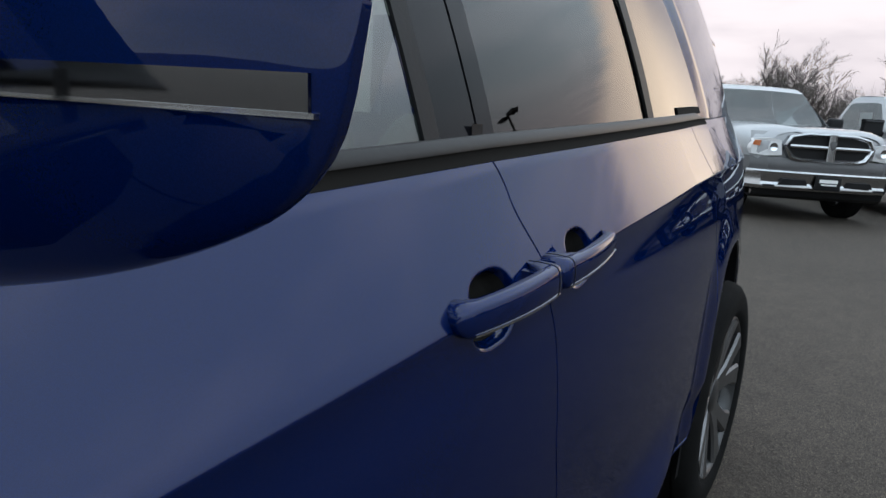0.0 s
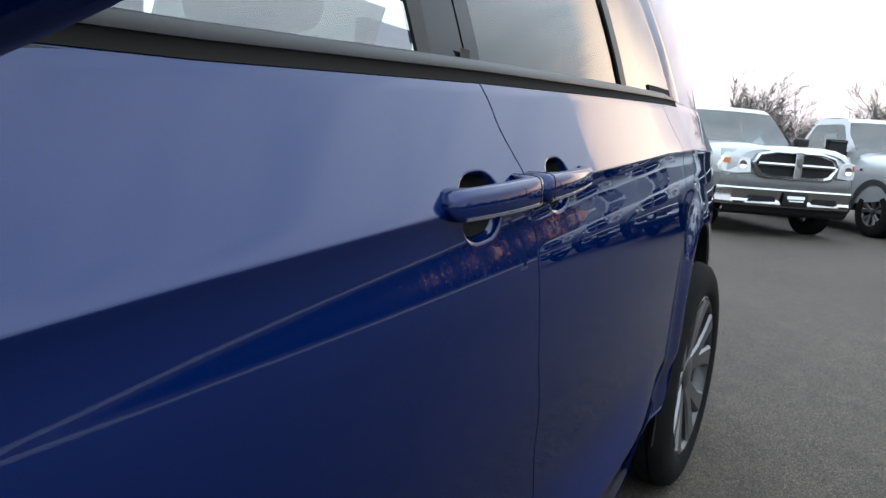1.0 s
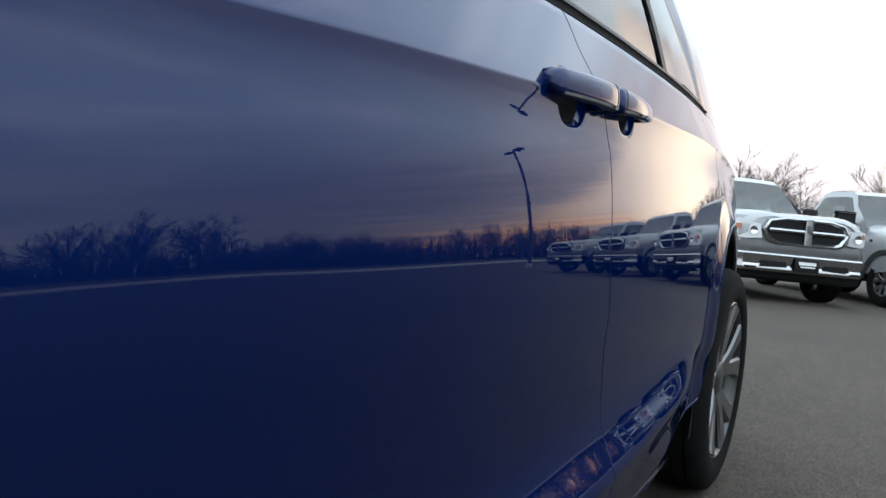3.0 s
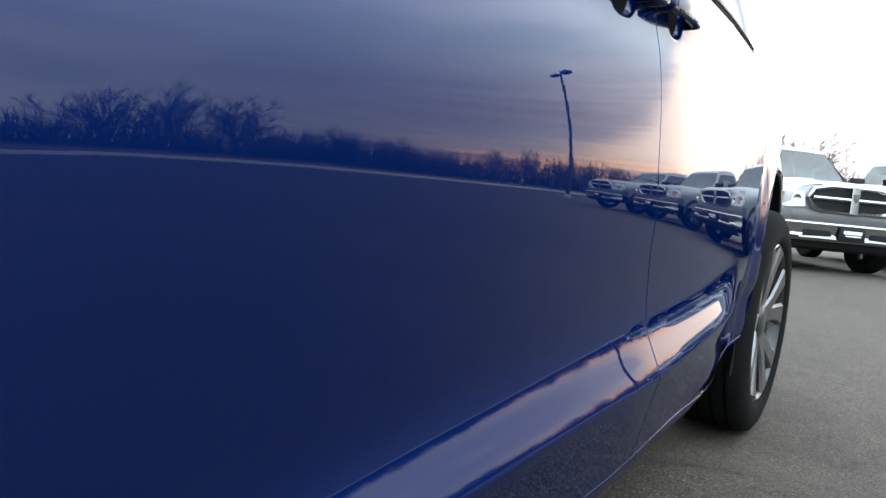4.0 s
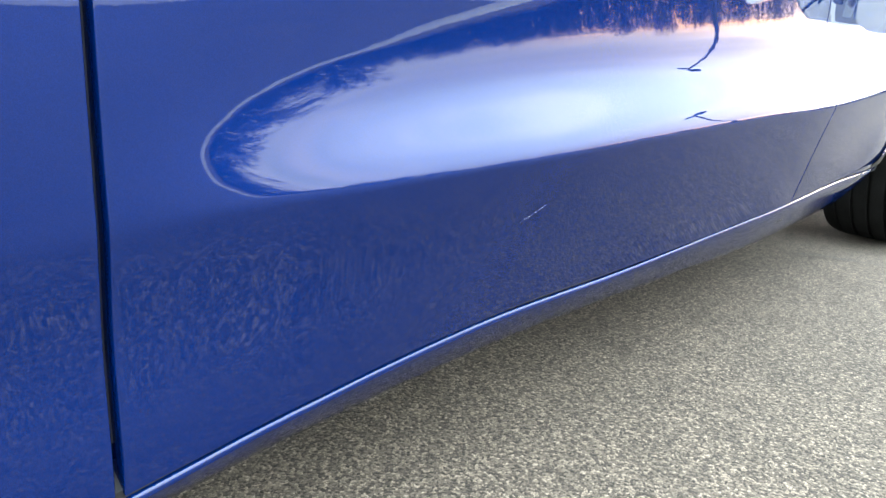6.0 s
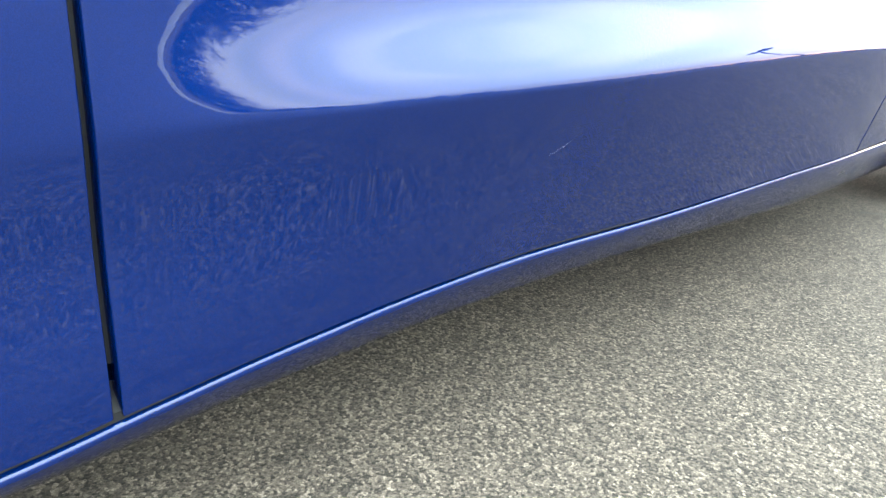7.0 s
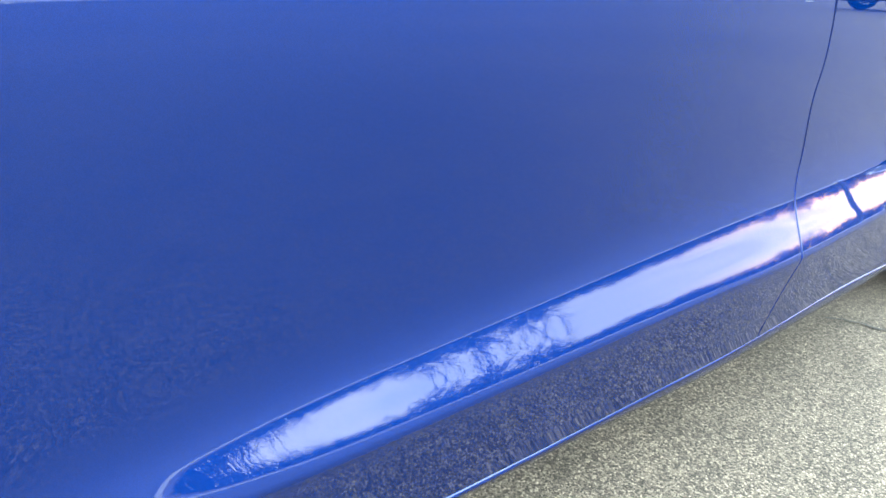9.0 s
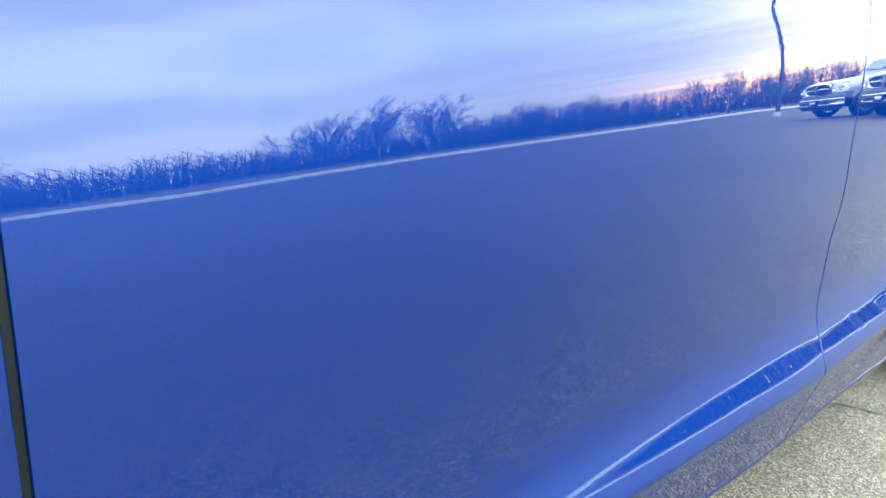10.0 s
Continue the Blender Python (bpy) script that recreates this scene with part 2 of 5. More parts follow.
def asphalt_mat():
    m = bpy.data.materials.new("asphalt")
    m.use_nodes = True
    n, l = m.node_tree.nodes, m.node_tree.links
    b = n["Principled BSDF"]
    b.inputs["Roughness"].default_value = 0.88
    b.inputs["Specular IOR Level"].default_value = 0.3
    co = n.new("ShaderNodeTexCoord")
    v = n.new("ShaderNodeTexVoronoi")          # the stones
    v.inputs["Scale"].default_value = 290
    v2 = n.new("ShaderNodeTexVoronoi")
    v2.inputs["Scale"].default_value = 640
    big = n.new("ShaderNodeTexNoise")          # patches
    big.inputs["Scale"].default_value, big.inputs["Detail"].default_value = 0.35, 8
    mid = n.new("ShaderNodeTexNoise")
    mid.inputs["Scale"].default_value, mid.inputs["Detail"].default_value = 9, 4
    for t in (v, v2, big, mid):
        l.new(co.outputs["Object"], t.inputs["Vector"])
    sep, sep2 = n.new("ShaderNodeSeparateColor"), n.new("ShaderNodeSeparateColor")
    l.new(v.outputs["Color"], sep.inputs[0])
    l.new(v2.outputs["Color"], sep2.inputs[0])
    mixs = n.new("ShaderNodeMath")
    mixs.operation = "MULTIPLY_ADD"
    mixs.inputs[1].default_value = 0.6
    l.new(sep.outputs[0], mixs.inputs[0])
    half = n.new("ShaderNodeMath")
    half.operation = "MULTIPLY"
    half.inputs[1].default_value = 0.4
    l.new(sep2.outputs[1], half.inputs[0])
    l.new(half.outputs[0], mixs.inputs[2])
    r = n.new("ShaderNodeValToRGB")
    e = r.color_ramp.elements
    e[0].position, e[0].color = 0.20, (0.0090, 0.0072, 0.0054, 1)
    e[1].position, e[1].color = 0.95, (0.173, 0.143, 0.115, 1)
    k = r.color_ramp.elements.new(0.45)
    k.color = (0.0360, 0.0285, 0.0222, 1)
    k = r.color_ramp.elements.new(0.75)
    k.color = (0.082, 0.0655, 0.0512, 1)
    l.new(mixs.outputs[0], r.inputs["Fac"])
    rng = n.new("ShaderNodeMapRange")
    rng.inputs["From Min"].default_value, rng.inputs["From Max"].default_value = 0.3, 0.7
    rng.inputs["To Min"].default_value, rng.inputs["To Max"].default_value = 0.78, 1.18
    l.new(big.outputs["Fac"], rng.inputs["Value"])
    rng2 = n.new("ShaderNodeMapRange")
    rng2.inputs["From Min"].default_value, rng2.inputs["From Max"].default_value = 0.3, 0.7
    rng2.inputs["To Min"].default_value, rng2.inputs["To Max"].default_value = 0.85, 1.12
    l.new(mid.outputs["Fac"], rng2.inputs["Value"])
    mm = n.new("ShaderNodeMath")
    mm.operation = "MULTIPLY"
    l.new(rng.outputs[0], mm.inputs[0])
    l.new(rng2.outputs[0], mm.inputs[1])
    sc = n.new("ShaderNodeVectorMath")
    sc.operation = "SCALE"
    l.new(r.outputs["Color"], sc.inputs[0])
    l.new(mm.outputs[0], sc.inputs["Scale"])
    l.new(sc.outputs[0], b.inputs["Base Color"])
    bp = n.new("ShaderNodeBump")
    bp.inputs["Strength"].default_value, bp.inputs["Distance"].default_value = 0.5, 0.002
    inv = n.new("ShaderNodeMath")
    inv.operation = "MULTIPLY_ADD"
    inv.inputs[1].default_value, inv.inputs[2].default_value = -1.0, 1.0
    l.new(v.outputs["Distance"], inv.inputs[0])
    l.new(inv.outputs[0], bp.inputs["Height"])
    l.new(bp.outputs[0], b.inputs["Normal"])
    return m


M_ASPHALT = asphalt_mat()

# ---------------------------------------------------------------- building helpers


def mesh_of(name, verts, faces, material, smooth=True):
    me = bpy.data.meshes.new(name)
    me.from_pydata([tuple(v) for v in verts], [], faces)
    me.validate()
    me.materials.append(material)
    if smooth:
        me.polygons.foreach_set("use_smooth", [True] * len(me.polygons))
    me.update()
    return me


def part_mesh(name, me, parent, label=""):
    ob = new(name, me)
    ob.parent = parent
    return tagged(ob, label)


def part(name, bm, material, parent, label="", smooth=True, sharp=35, out=None):
    """Links a bmesh as one mesh object under a thing or a part. out: the way that an open skin faces."""
    me = bpy.data.meshes.new(name)
    bmesh.ops.recalc_face_normals(bm, faces=bm.faces[:])
    if out and sum((f.normal * f.calc_area() for f in bm.faces), Vector()).dot(Vector(out)) < 0:
        bmesh.ops.reverse_faces(bm, faces=bm.faces[:])
    if smooth:
        lim = radians(sharp)
        for e in bm.edges:
            if len(e.link_faces) == 2 and e.calc_face_angle(0) > lim:
                e.smooth = False
        for f in bm.faces:
            f.smooth = True
    bm.to_mesh(me)
    bm.free()
    me.materials.append(material)
    ob = new(name, me)
    ob.parent = parent
    return tagged(ob, label)


def thing(name, label, category, group="", kind=""):
    ob = new(name)
    return tagged(ob, label, category, group, kind)


def box(x0, x1, y0, y1, z0, z1, bevel=0.0, seg=2, bm=None):
    bm = bm or bmesh.new()
    r = bmesh.ops.create_cube(bm, size=1.0)
    vs = r["verts"]
    for v in vs:
        v.co = Vector((x0 + (v.co.x + 0.5) * (x1 - x0), y0 + (v.co.y + 0.5) * (y1 - y0), z0 + (v.co.z + 0.5) * (z1 - z0)))
    if bevel:
        es = list({e for v in vs for e in v.link_edges})
        bmesh.ops.bevel(bm, geom=es, offset=bevel, segments=seg, affect="EDGES", profile=0.5)
    return bm


def loft(rings, closed=True, caps=True):
    """Skin between rings of equal length (lists of points)."""
    bm = bmesh.new()
    vs = [[bm.verts.new(p) for p in r] for r in rings]
    n = len(rings[0])
    for a, b in zip(vs, vs[1:]):
        for i in range(n if closed else n - 1):
            bm.faces.new((a[i], a[(i + 1) % n], b[(i + 1) % n], b[i]))
    if caps and closed:
        bm.faces.new(vs[0][::-1])
        bm.faces.new(vs[-1])
    return bm


def prism(poly, axis, a, b, bevel=0.0, seg=2):
    """A flat outline pushed from a to b along an axis. poly: pairs in the other two axes, in order."""
    def at(p, s):
        return {"x": (s, p[0], p[1]), "y": (p[0], s, p[1]), "z": (p[0], p[1], s)}[axis]
    bm = loft([[at(p, a) for p in poly], [at(p, b) for p in poly]])
    if bevel:
        bmesh.ops.bevel(bm, geom=bm.edges[:], offset=bevel, segments=seg, affect="EDGES", profile=0.5)
    return bm


def spin(profile, centre, axis="x", n=48):
    """A turned shape: pairs (along the axis, radius) round an axis through centre."""
    rings = []
    for i in range(n):
        a = 2 * math.pi * i / n
        c, s = math.cos(a), math.sin(a)
        rings.append([(centre[0] + u, centre[1] + r * c, centre[2] + r * s) if axis == "x" else
                      (centre[0] + r * c, centre[1] + r * s, centre[2] + u) for u, r in profile])
    bm = bmesh.new()
    vs = [[bm.verts.new(p) for p in r] for r in rings]
    m = len(profile)
    for i in range(n):
        for j in range(m - 1):
            bm.faces.new((vs[i][j], vs[(i + 1) % n][j], vs[(i + 1) % n][j + 1], vs[i][j + 1]))
    bmesh.ops.remove_doubles(bm, verts=bm.verts[:], dist=1e-5)
    return bm


def tube(points, radius, n=8):
    """A round bar along points; radius a number or one for each point."""
    rad = radius if isinstance(radius, (list, tuple)) else [radius] * len(points)
    pts = [Vector(p) for p in points]
    rings = []
    for i, p in enumerate(pts):
        d = (pts[min(i + 1, len(pts) - 1)] - pts[max(i - 1, 0)]).normalized()
        u = d.orthogonal().normalized() if abs(d.z) > 0.95 else d.cross(Vector((0, 0, 1))).normalized()
        w = d.cross(u)
        rings.append([p + rad[i] * (math.cos(2 * math.pi * k / n) * u + math.sin(2 * math.pi * k / n) * w) for k in range(n)])
    return loft(rings)


def lerp(a, b, t):
    return a + (b - a) * t


def curve_at(x, table):
    """Smooth monotone lookup in a short table of pairs."""
    if x <= table[0][0]:
        return table[0][1]
    for (a, u), (b, v) in zip(table, table[1:]):
        if x <= b:
            t = (x - a) / (b - a)
            return lerp(u, v, t * t * (3 - 2 * t))
    return table[-1][1]


def line_at(x, table):
    if x <= table[0][0]:
        return table[0][1]
    for (a, u), (b, v) in zip(table, table[1:]):
        if x <= b:
            return lerp(u, v, (x - a) / (b - a))
    return table[-1][1]



def spline_at(x, table):
    """Smooth curve through a table of pairs."""
    n = len(table)
    if x <= table[0][0]:
        return table[0][1]
    if x >= table[-1][0]:
        return table[-1][1]

    def slope(i):
        a, b = table[max(0, i - 1)], table[min(n - 1, i + 1)]
        return (b[1] - a[1]) / (b[0] - a[0])
    for i in range(n - 1):
        (a, u), (b, v) = table[i], table[i + 1]
        if x <= b:
            h = b - a
            t = (x - a) / h
            return (2 * t ** 3 - 3 * t * t + 1) * u + (t ** 3 - 2 * t * t + t) * h * slope(i) + (3 * t * t - 2 * t ** 3) * v + (t ** 3 - t * t) * h * slope(i + 1)


def ease(y, a, b):
    """Very smooth step from 0 at a to 1 at b."""
    t = min(1.0, max(0.0, (y - a) / (b - a)))
    return t ** 3 * (10 - 15 * t + 6 * t * t)

# ---------------------------------------------------------------- the ground
def lot_height(x, y):
    """A shallow dip by the rear wheel, then a gentle climb towards the row of pickups."""
    t = min(1.0, max(0.0, (y - 2.5) / 7.0))
    s = min(1.0, max(0.0, (y - 0.75) / 0.65))
    return 0.105 * t * t * (3 - 2 * t) - 0.052 * s * s * (3 - 2 * s)


def ground_sheet():
    xs = [-3000, -300, -60, -20, -8, -3, 0, 3, 8, 20, 60, 300, 3000]
    ys = [-3000, -300, -60, -10, 0] + [0.75 + 0.1 * k for k in range(8)] + [2.5] + [2.5 + k for k in range(1, 9)] + [14, 30, 80, 300, 3000]
    verts = [(x, y, lot_height(x, y)) for y in ys for x in xs]
    n = len(xs)
    faces = [(j * n + i, j * n + i + 1, (j + 1) * n + i + 1, (j + 1) * n + i) for j in range(len(ys) - 1) for i in range(n - 1)]
    return tagged(new("ground", mesh_of("ground", verts, faces, M_ASPHALT)), "worn grey asphalt of a wide parking lot", "ground", kind="structure")


ground_sheet()

# ---------------------------------------------------------------- the van: its side as one surface
# y runs to the rear, x outwards, z up. The side is described by the lean of the panel in degrees (up-facing is positive)
# along feature lines: sill, lower ridge, hollow, waist, crease, belt.


def z_sill(y):
    return spline_at(y, [(-1.4, 0.1366), (-0.95, 0.1607), (-0.85, 0.1759), (-0.77, 0.1894), (-0.68, 0.2015), (-0.55, 0.2102), (-0.35, 0.2136), (-0.03, 0.2309), (0.2, 0.2410), (0.55, 0.2512), (0.80, 0.2530), (0.90, 0.2624), (1.0, 0.2874), (1.17, 0.3354), (2.6, 0.3454)])


def z_ridge(y):
    return spline_at(y, [(-0.95, 0.326), (-0.8, 0.342), (-0.5, 0.362), (-0.15, 0.384), (0.15, 0.398), (0.59, 0.437), (0.85, 0.470), (1.1, 0.49)])


def z_crease(y):
    return line_at(y, [(-1.4, 0.8148), (-0.78, 0.8718), (-0.48, 0.9052), (-0.20, 0.9323), (0.30, 0.9817), (0.87, 1.0252), (1.3, 1.0437), (2.6, 1.0617)])


def z_belt(y):
    return line_at(y, [(-1.4, 1.0200), (-0.60, 1.0586), (-0.43, 1.0672), (0.0, 1.0984), (0.63, 1.1376), (1.17, 1.1700), (2.6, 1.2350)])


def plan(y):
    """How far the whole side curves in towards the ends."""
    p = -(y + 0.15) ** 2 / 34.0
    if y > 1.3:
        p -= (y - 1.3) ** 2 * 0.012
    return p


LOW_FRONT, LOW_BACK = -5.5, -15.5


def leans(y):
    """Knots (z, degrees) from the sill to the belt."""
    zs, zr, zc, zb = z_sill(y), z_ridge(y), z_crease(y), z_belt(y)
    peak = spline_at(y, [(-1.05, -2.0), (-0.98, -1.9), (-0.90, -1.0), (-0.86, 1.2), (-0.82, 5.8), (-0.77, 13.0), (-0.73, 17.8), (-0.66, 22.2), (-0.55, 25.2), (-0.40, 25.8), (0.0, 26.0), (0.5, 26.0)])
    peak = lerp(-2.0, peak, ease(y, 1.06, 0.52))
    low = lerp(LOW_FRONT, LOW_BACK, ease(y, -1.05, -0.45))
    hollow = spline_at(y, [(-1.05, -0.6), (-0.86, -1.6), (-0.75, -3.3), (-0.55, -4.6), (-0.35, -5.0), (-0.1, -5.0), (0.25, -4.0), (0.6, -1.6), (1.0, 0.0)])
    w = spline_at(y, [(-1.05, 0.55), (-0.90, 0.65), (-0.77, 0.75), (-0.66, 0.86), (-0.50, 0.95), (-0.30, 1.03), (-0.10, 1.12), (0.10, 1.20), (0.5, 1.0), (1.0, 0.85)])
    waist = curve_at(y, [(-0.9, 3.8), (-0.6, 2.0), (-0.2, 1.1)])
    return [(zs, low), (zr - 0.022, low), (zr - 0.010, lerp(low, peak, 0.06)), (zr - 0.006, lerp(low, peak, 0.55)), (zr - 0.002, lerp(low, peak, 0.86)),
            (zr + 0.012 * w, peak * 0.965), (zr + 0.022 * w, peak), (zr + 0.037 * w, peak * 0.93), (zr + 0.049 * w, lerp(hollow, peak, 0.79)), (zr + 0.060 * w, lerp(hollow, peak, 0.60)),
            (zr + 0.076 * w, lerp(hollow, peak, 0.36)), (zr + 0.095 * w, lerp(hollow, peak, 0.14)), (zr + 0.120 * w, hollow * 0.85), (max(zr + 0.120 * w + 0.03, 0.58), hollow),
            (0.635, hollow * 0.70), (0.702, waist), (zc - 0.120, 7.4), (zc - 0.062, 12.5), (zc - 0.042, 8.9), (zc - 0.020, 3.2), (zc - 0.0015, -5.0),
            (zc + 0.0030, 28.5), (zc + 0.02, 30), (zb - 0.026, 25), (zb - 0.018, 29), (zb, 32)]


ROWS = [(0, 9), (1, 4), (2, 4), (3, 4), (4, 5), (5, 4), (6, 4), (7, 4), (8, 4), (9, 4), (10, 4), (11, 4), (12, 4), (13, 5), (14, 9), (15, 14), (16, 9), (17, 7), (18, 7), (19, 7), (20, 5), (21, 5), (22, 50), (23, 6), (24, 8)]


def section_of(y):
    """Points (x, z) from the sill up to the belt at the station y."""
    k = leans(y)
    zz, aa = [], []
    for i, n in ROWS:
        for j in range(n):
            t = j / n
            zz.append(lerp(k[i][0], k[i + 1][0], t))
            aa.append(lerp(k[i][1], k[i + 1][1], t))
    zz.append(k[-1][0])
    aa.append(k[-1][1])
    xs = [0.0]
    for i in range(1, len(zz)):
        xs.append(xs[-1] - math.tan(radians((aa[i] + aa[i - 1]) / 2)) * (zz[i] - zz[i - 1]))
    j = min(range(len(zz)), key=lambda i: abs(zz[i] - 0.702))
    off = xs[j] - plan(y)
    return [(x - off, z) for x, z in zip(xs, zz)]


_sections = {}


def section(y):
    key = round(y, 4)
    if key not in _sections:
        _sections[key] = section_of(key)
    return _sections[key]


HUB = (-0.036, 1.490, 0.320)
ARCH_Z = 0.352
ARCH_R, ARCH_H, ARCH_P = 0.362, 0.470, 3.0


def flare(y, z):
    """The wing swells towards the wheel opening."""
    if y < 0.9:
        return 0.0
    r = (abs((y - HUB[1]) / ARCH_R) ** ARCH_P + (max(0.0, z - ARCH_Z) / ARCH_H) ** ARCH_P) ** (1 / ARCH_P)
    t = min(1.0, max(0.0, 1 - (r - 1) / 0.25))
    return 0.018 * t * t * (3 - 2 * t)


def station_point(y, z):
    s = section(y)
    if z >= s[-1][1]:
        return s[-1][0]
    if z <= s[0][1]:
        return s[0][0]
    lo, hi = 0, len(s) - 1
    while hi - lo > 1:
        m = (lo + hi) // 2
        if s[m][1] <= z:
            lo = m
        else:
            hi = m
    (x0, z0), (x1, z1) = s[lo], s[hi]
    return lerp(x0, x1, (z - z0) / max(1e-6, z1 - z0))


STATION = 0.02


def base_point(y, z):
    """Smooth blend between neighbouring stations along the van, keeping to the height over the crease."""
    i = math.floor(y / STATION)
    f = y / STATION - i
    zc = z_crease(y)
    k = (z - 0.45) / (zc - 0.45) if z > 0.45 else None
    a, b, c, d = [station_point(s * STATION, z if k is None else 0.45 + k * (z_crease(s * STATION) - 0.45)) for s in (i - 1, i, i + 1, i + 2)]
    return b + 0.5 * f * (c - a + f * (2 * a - 5 * b + 4 * c - d + f * (3 * (b - c) + d - a)))


def side_base(y, z):
    """The x of the van's side at (y, z)."""
    return base_point(y, z) + flare(y, z)


def side_point(y, z):
    """The lower flank runs out a little towards both wheels."""
    b = min(1.0, max(0.0, (z_ridge(min(y, 1.1)) - 0.05 - z) / 0.12))
    return side_base(y, z) + (0.024 * ease(y, 0.30, 0.95) + 0.013 * ease(y, -0.30, -1.0)) * b * b * (3 - 2 * b)


# scooped cups behind the handles: centre y, half width, half height, lift over the crease
CUPS = [(-0.092, 0.050, 0.040, -0.003), (0.143, 0.044, 0.038, -0.003)]


def cup_depth(y, z):
    for cy, hw, hh, lift in CUPS:
        zc = z_crease(cy) + lift + 0.10 * (y - cy)
        r = (abs((y - cy) / hw) ** 2.6 + abs((z - zc) / hh) ** 2.6) ** (1 / 2.6)
        if r < 1:
            e = min(1.0, (1 - r) / 0.42)
            return 0.030 * (e * e * (3 - 2 * e))
    return 0.0


def cut_front(z):
    return line_at(z, [(0.15, -0.8753), (0.45, -0.8765), (0.75, -0.8687), (1.0, -0.8738), (1.3, -0.8700)])


def cut_mid(z):
    return curve_at(z, [(0.15, 0.1560), (0.40, 0.1073), (0.50, 0.1073), (0.61, 0.0797), (0.75, 0.0543), (0.88, 0.0532), (0.96, 0.0358), (1.05, 0.0106), (1.12, -0.0078), (1.3, -0.0278)])


def cut_rear(z):
    return line_at(z, [(0.2, 1.115), (0.40, 1.125), (0.65, 1.150), (0.80, 1.165), (0.94, 1.150), (1.05, 1.10), (1.14, 1.05), (1.35, 1.0)])


GAP = 0.0013


def arch_floor(y):
    d = 1 - abs((y - HUB[1]) / ARCH_R) ** ARCH_P
    return ARCH_Z + ARCH_H * d ** (1 / ARCH_P) if d > 0 else 0.0


def side_panel(name, left, right, parent, ny, label, lip=0.018, gaps=(GAP, GAP)):
    """A panel of the side between two cut lines, with folded edges."""
    verts, faces = [], []
    nz = sum(n for _, n in ROWS) + 1
    y0, y1 = left(0.95), right(0.95)
    ts = {round(i / ny, 5) for i in range(ny + 1)}
    for cy, hw, _, _ in CUPS:
        if y0 < cy < y1:
            ts |= {round((cy + hw * 1.15 * k / 46 - y0) / (y1 - y0), 5) for k in range(-46, 47)}
    e = 1 / (y1 - y0)
    ts = {t for t in ts if 0.004 * e < t < 1 - 0.004 * e} | {0.0, 0.0007 * e, 0.0020 * e, 1 - 0.0020 * e, 1 - 0.0007 * e, 1.0}
    ts = sorted(ts)
    ny = len(ts) - 1
    sects = []
    for t in ts:
        ym = lerp(left(0.6), right(0.6), t)
        zs = [z for _, z in section(ym)]
        col = []
        for z in zs:
            y = lerp(left(z) + gaps[0], right(z) - gaps[1], t)
            zz = max(z, arch_floor(y) + 0.0)
            col.append((side_point(y, zz) - cup_depth(y, zz), y, zz))
        sects.append(col)
    # folded-in rims at both ends
    def rim(col, depth, push):
        return [(x - depth, y + push, z) for x, y, z in col]
    r = 0.0006
    cols_all = [rim(sects[0], lip, 0.0), rim(sects[0], r, 0.0)]
    cols_all += [[(x, y + (r if i == 0 else -r if i == ny else 0), z) for x, y, z in c] for i, c in enumerate(sects)]
    cols_all += [rim(sects[-1], r, 0.0), rim(sects[-1], lip, 0.0)]
    for c in cols_all:
        verts += c
    for i in range(len(cols_all) - 1):
        for j in range(nz - 1):
            a = i * nz + j
            faces.append((a, a + 1, a + nz + 1, a + nz))
    bm = bmesh.new()
    vs = [bm.verts.new(v) for v in verts]
    for f in faces:
        bm.faces.new([vs[k] for k in f])
    bmesh.ops.remove_doubles(bm, verts=bm.verts[:], dist=2e-5)
    return part(name, bm, M_BLUE, parent, label, sharp=60, out=(1, 0, 0))


van = thing("minivan", "glossy metallic blue minivan parked on the asphalt", "minivan")
front_door = side_panel("front_door", cut_front, cut_mid, van, 230, "", gaps=(0.0030, GAP))
sliding_door = side_panel("sliding_door", cut_mid, cut_rear, van, 200, "")
side_panel("rear_quarter_panel", cut_rear, lambda z: 2.45 - 0.12 * max(0, z - 0.9), van, 110, "")
side_panel("front_fender", lambda z: -1.40, cut_front, van, 46, "", gaps=(GAP, 0.0022))

# rubber behind the seams, so that the gaps read dark
for cut in (cut_front, cut_mid, cut_rear):
    ring = [z / 100 for z in range(20, 116, 3)]
    bm = loft([[(side_point(cut(z), max(z, arch_floor(cut(z)))) - 0.014, cut(z) + dy, max(z, arch_floor(cut(z)))) for dy in (-0.012, 0.012)] for z in ring], closed=False)
    part("door_seal", bm, M_BLACK, van, "black rubber door seal")


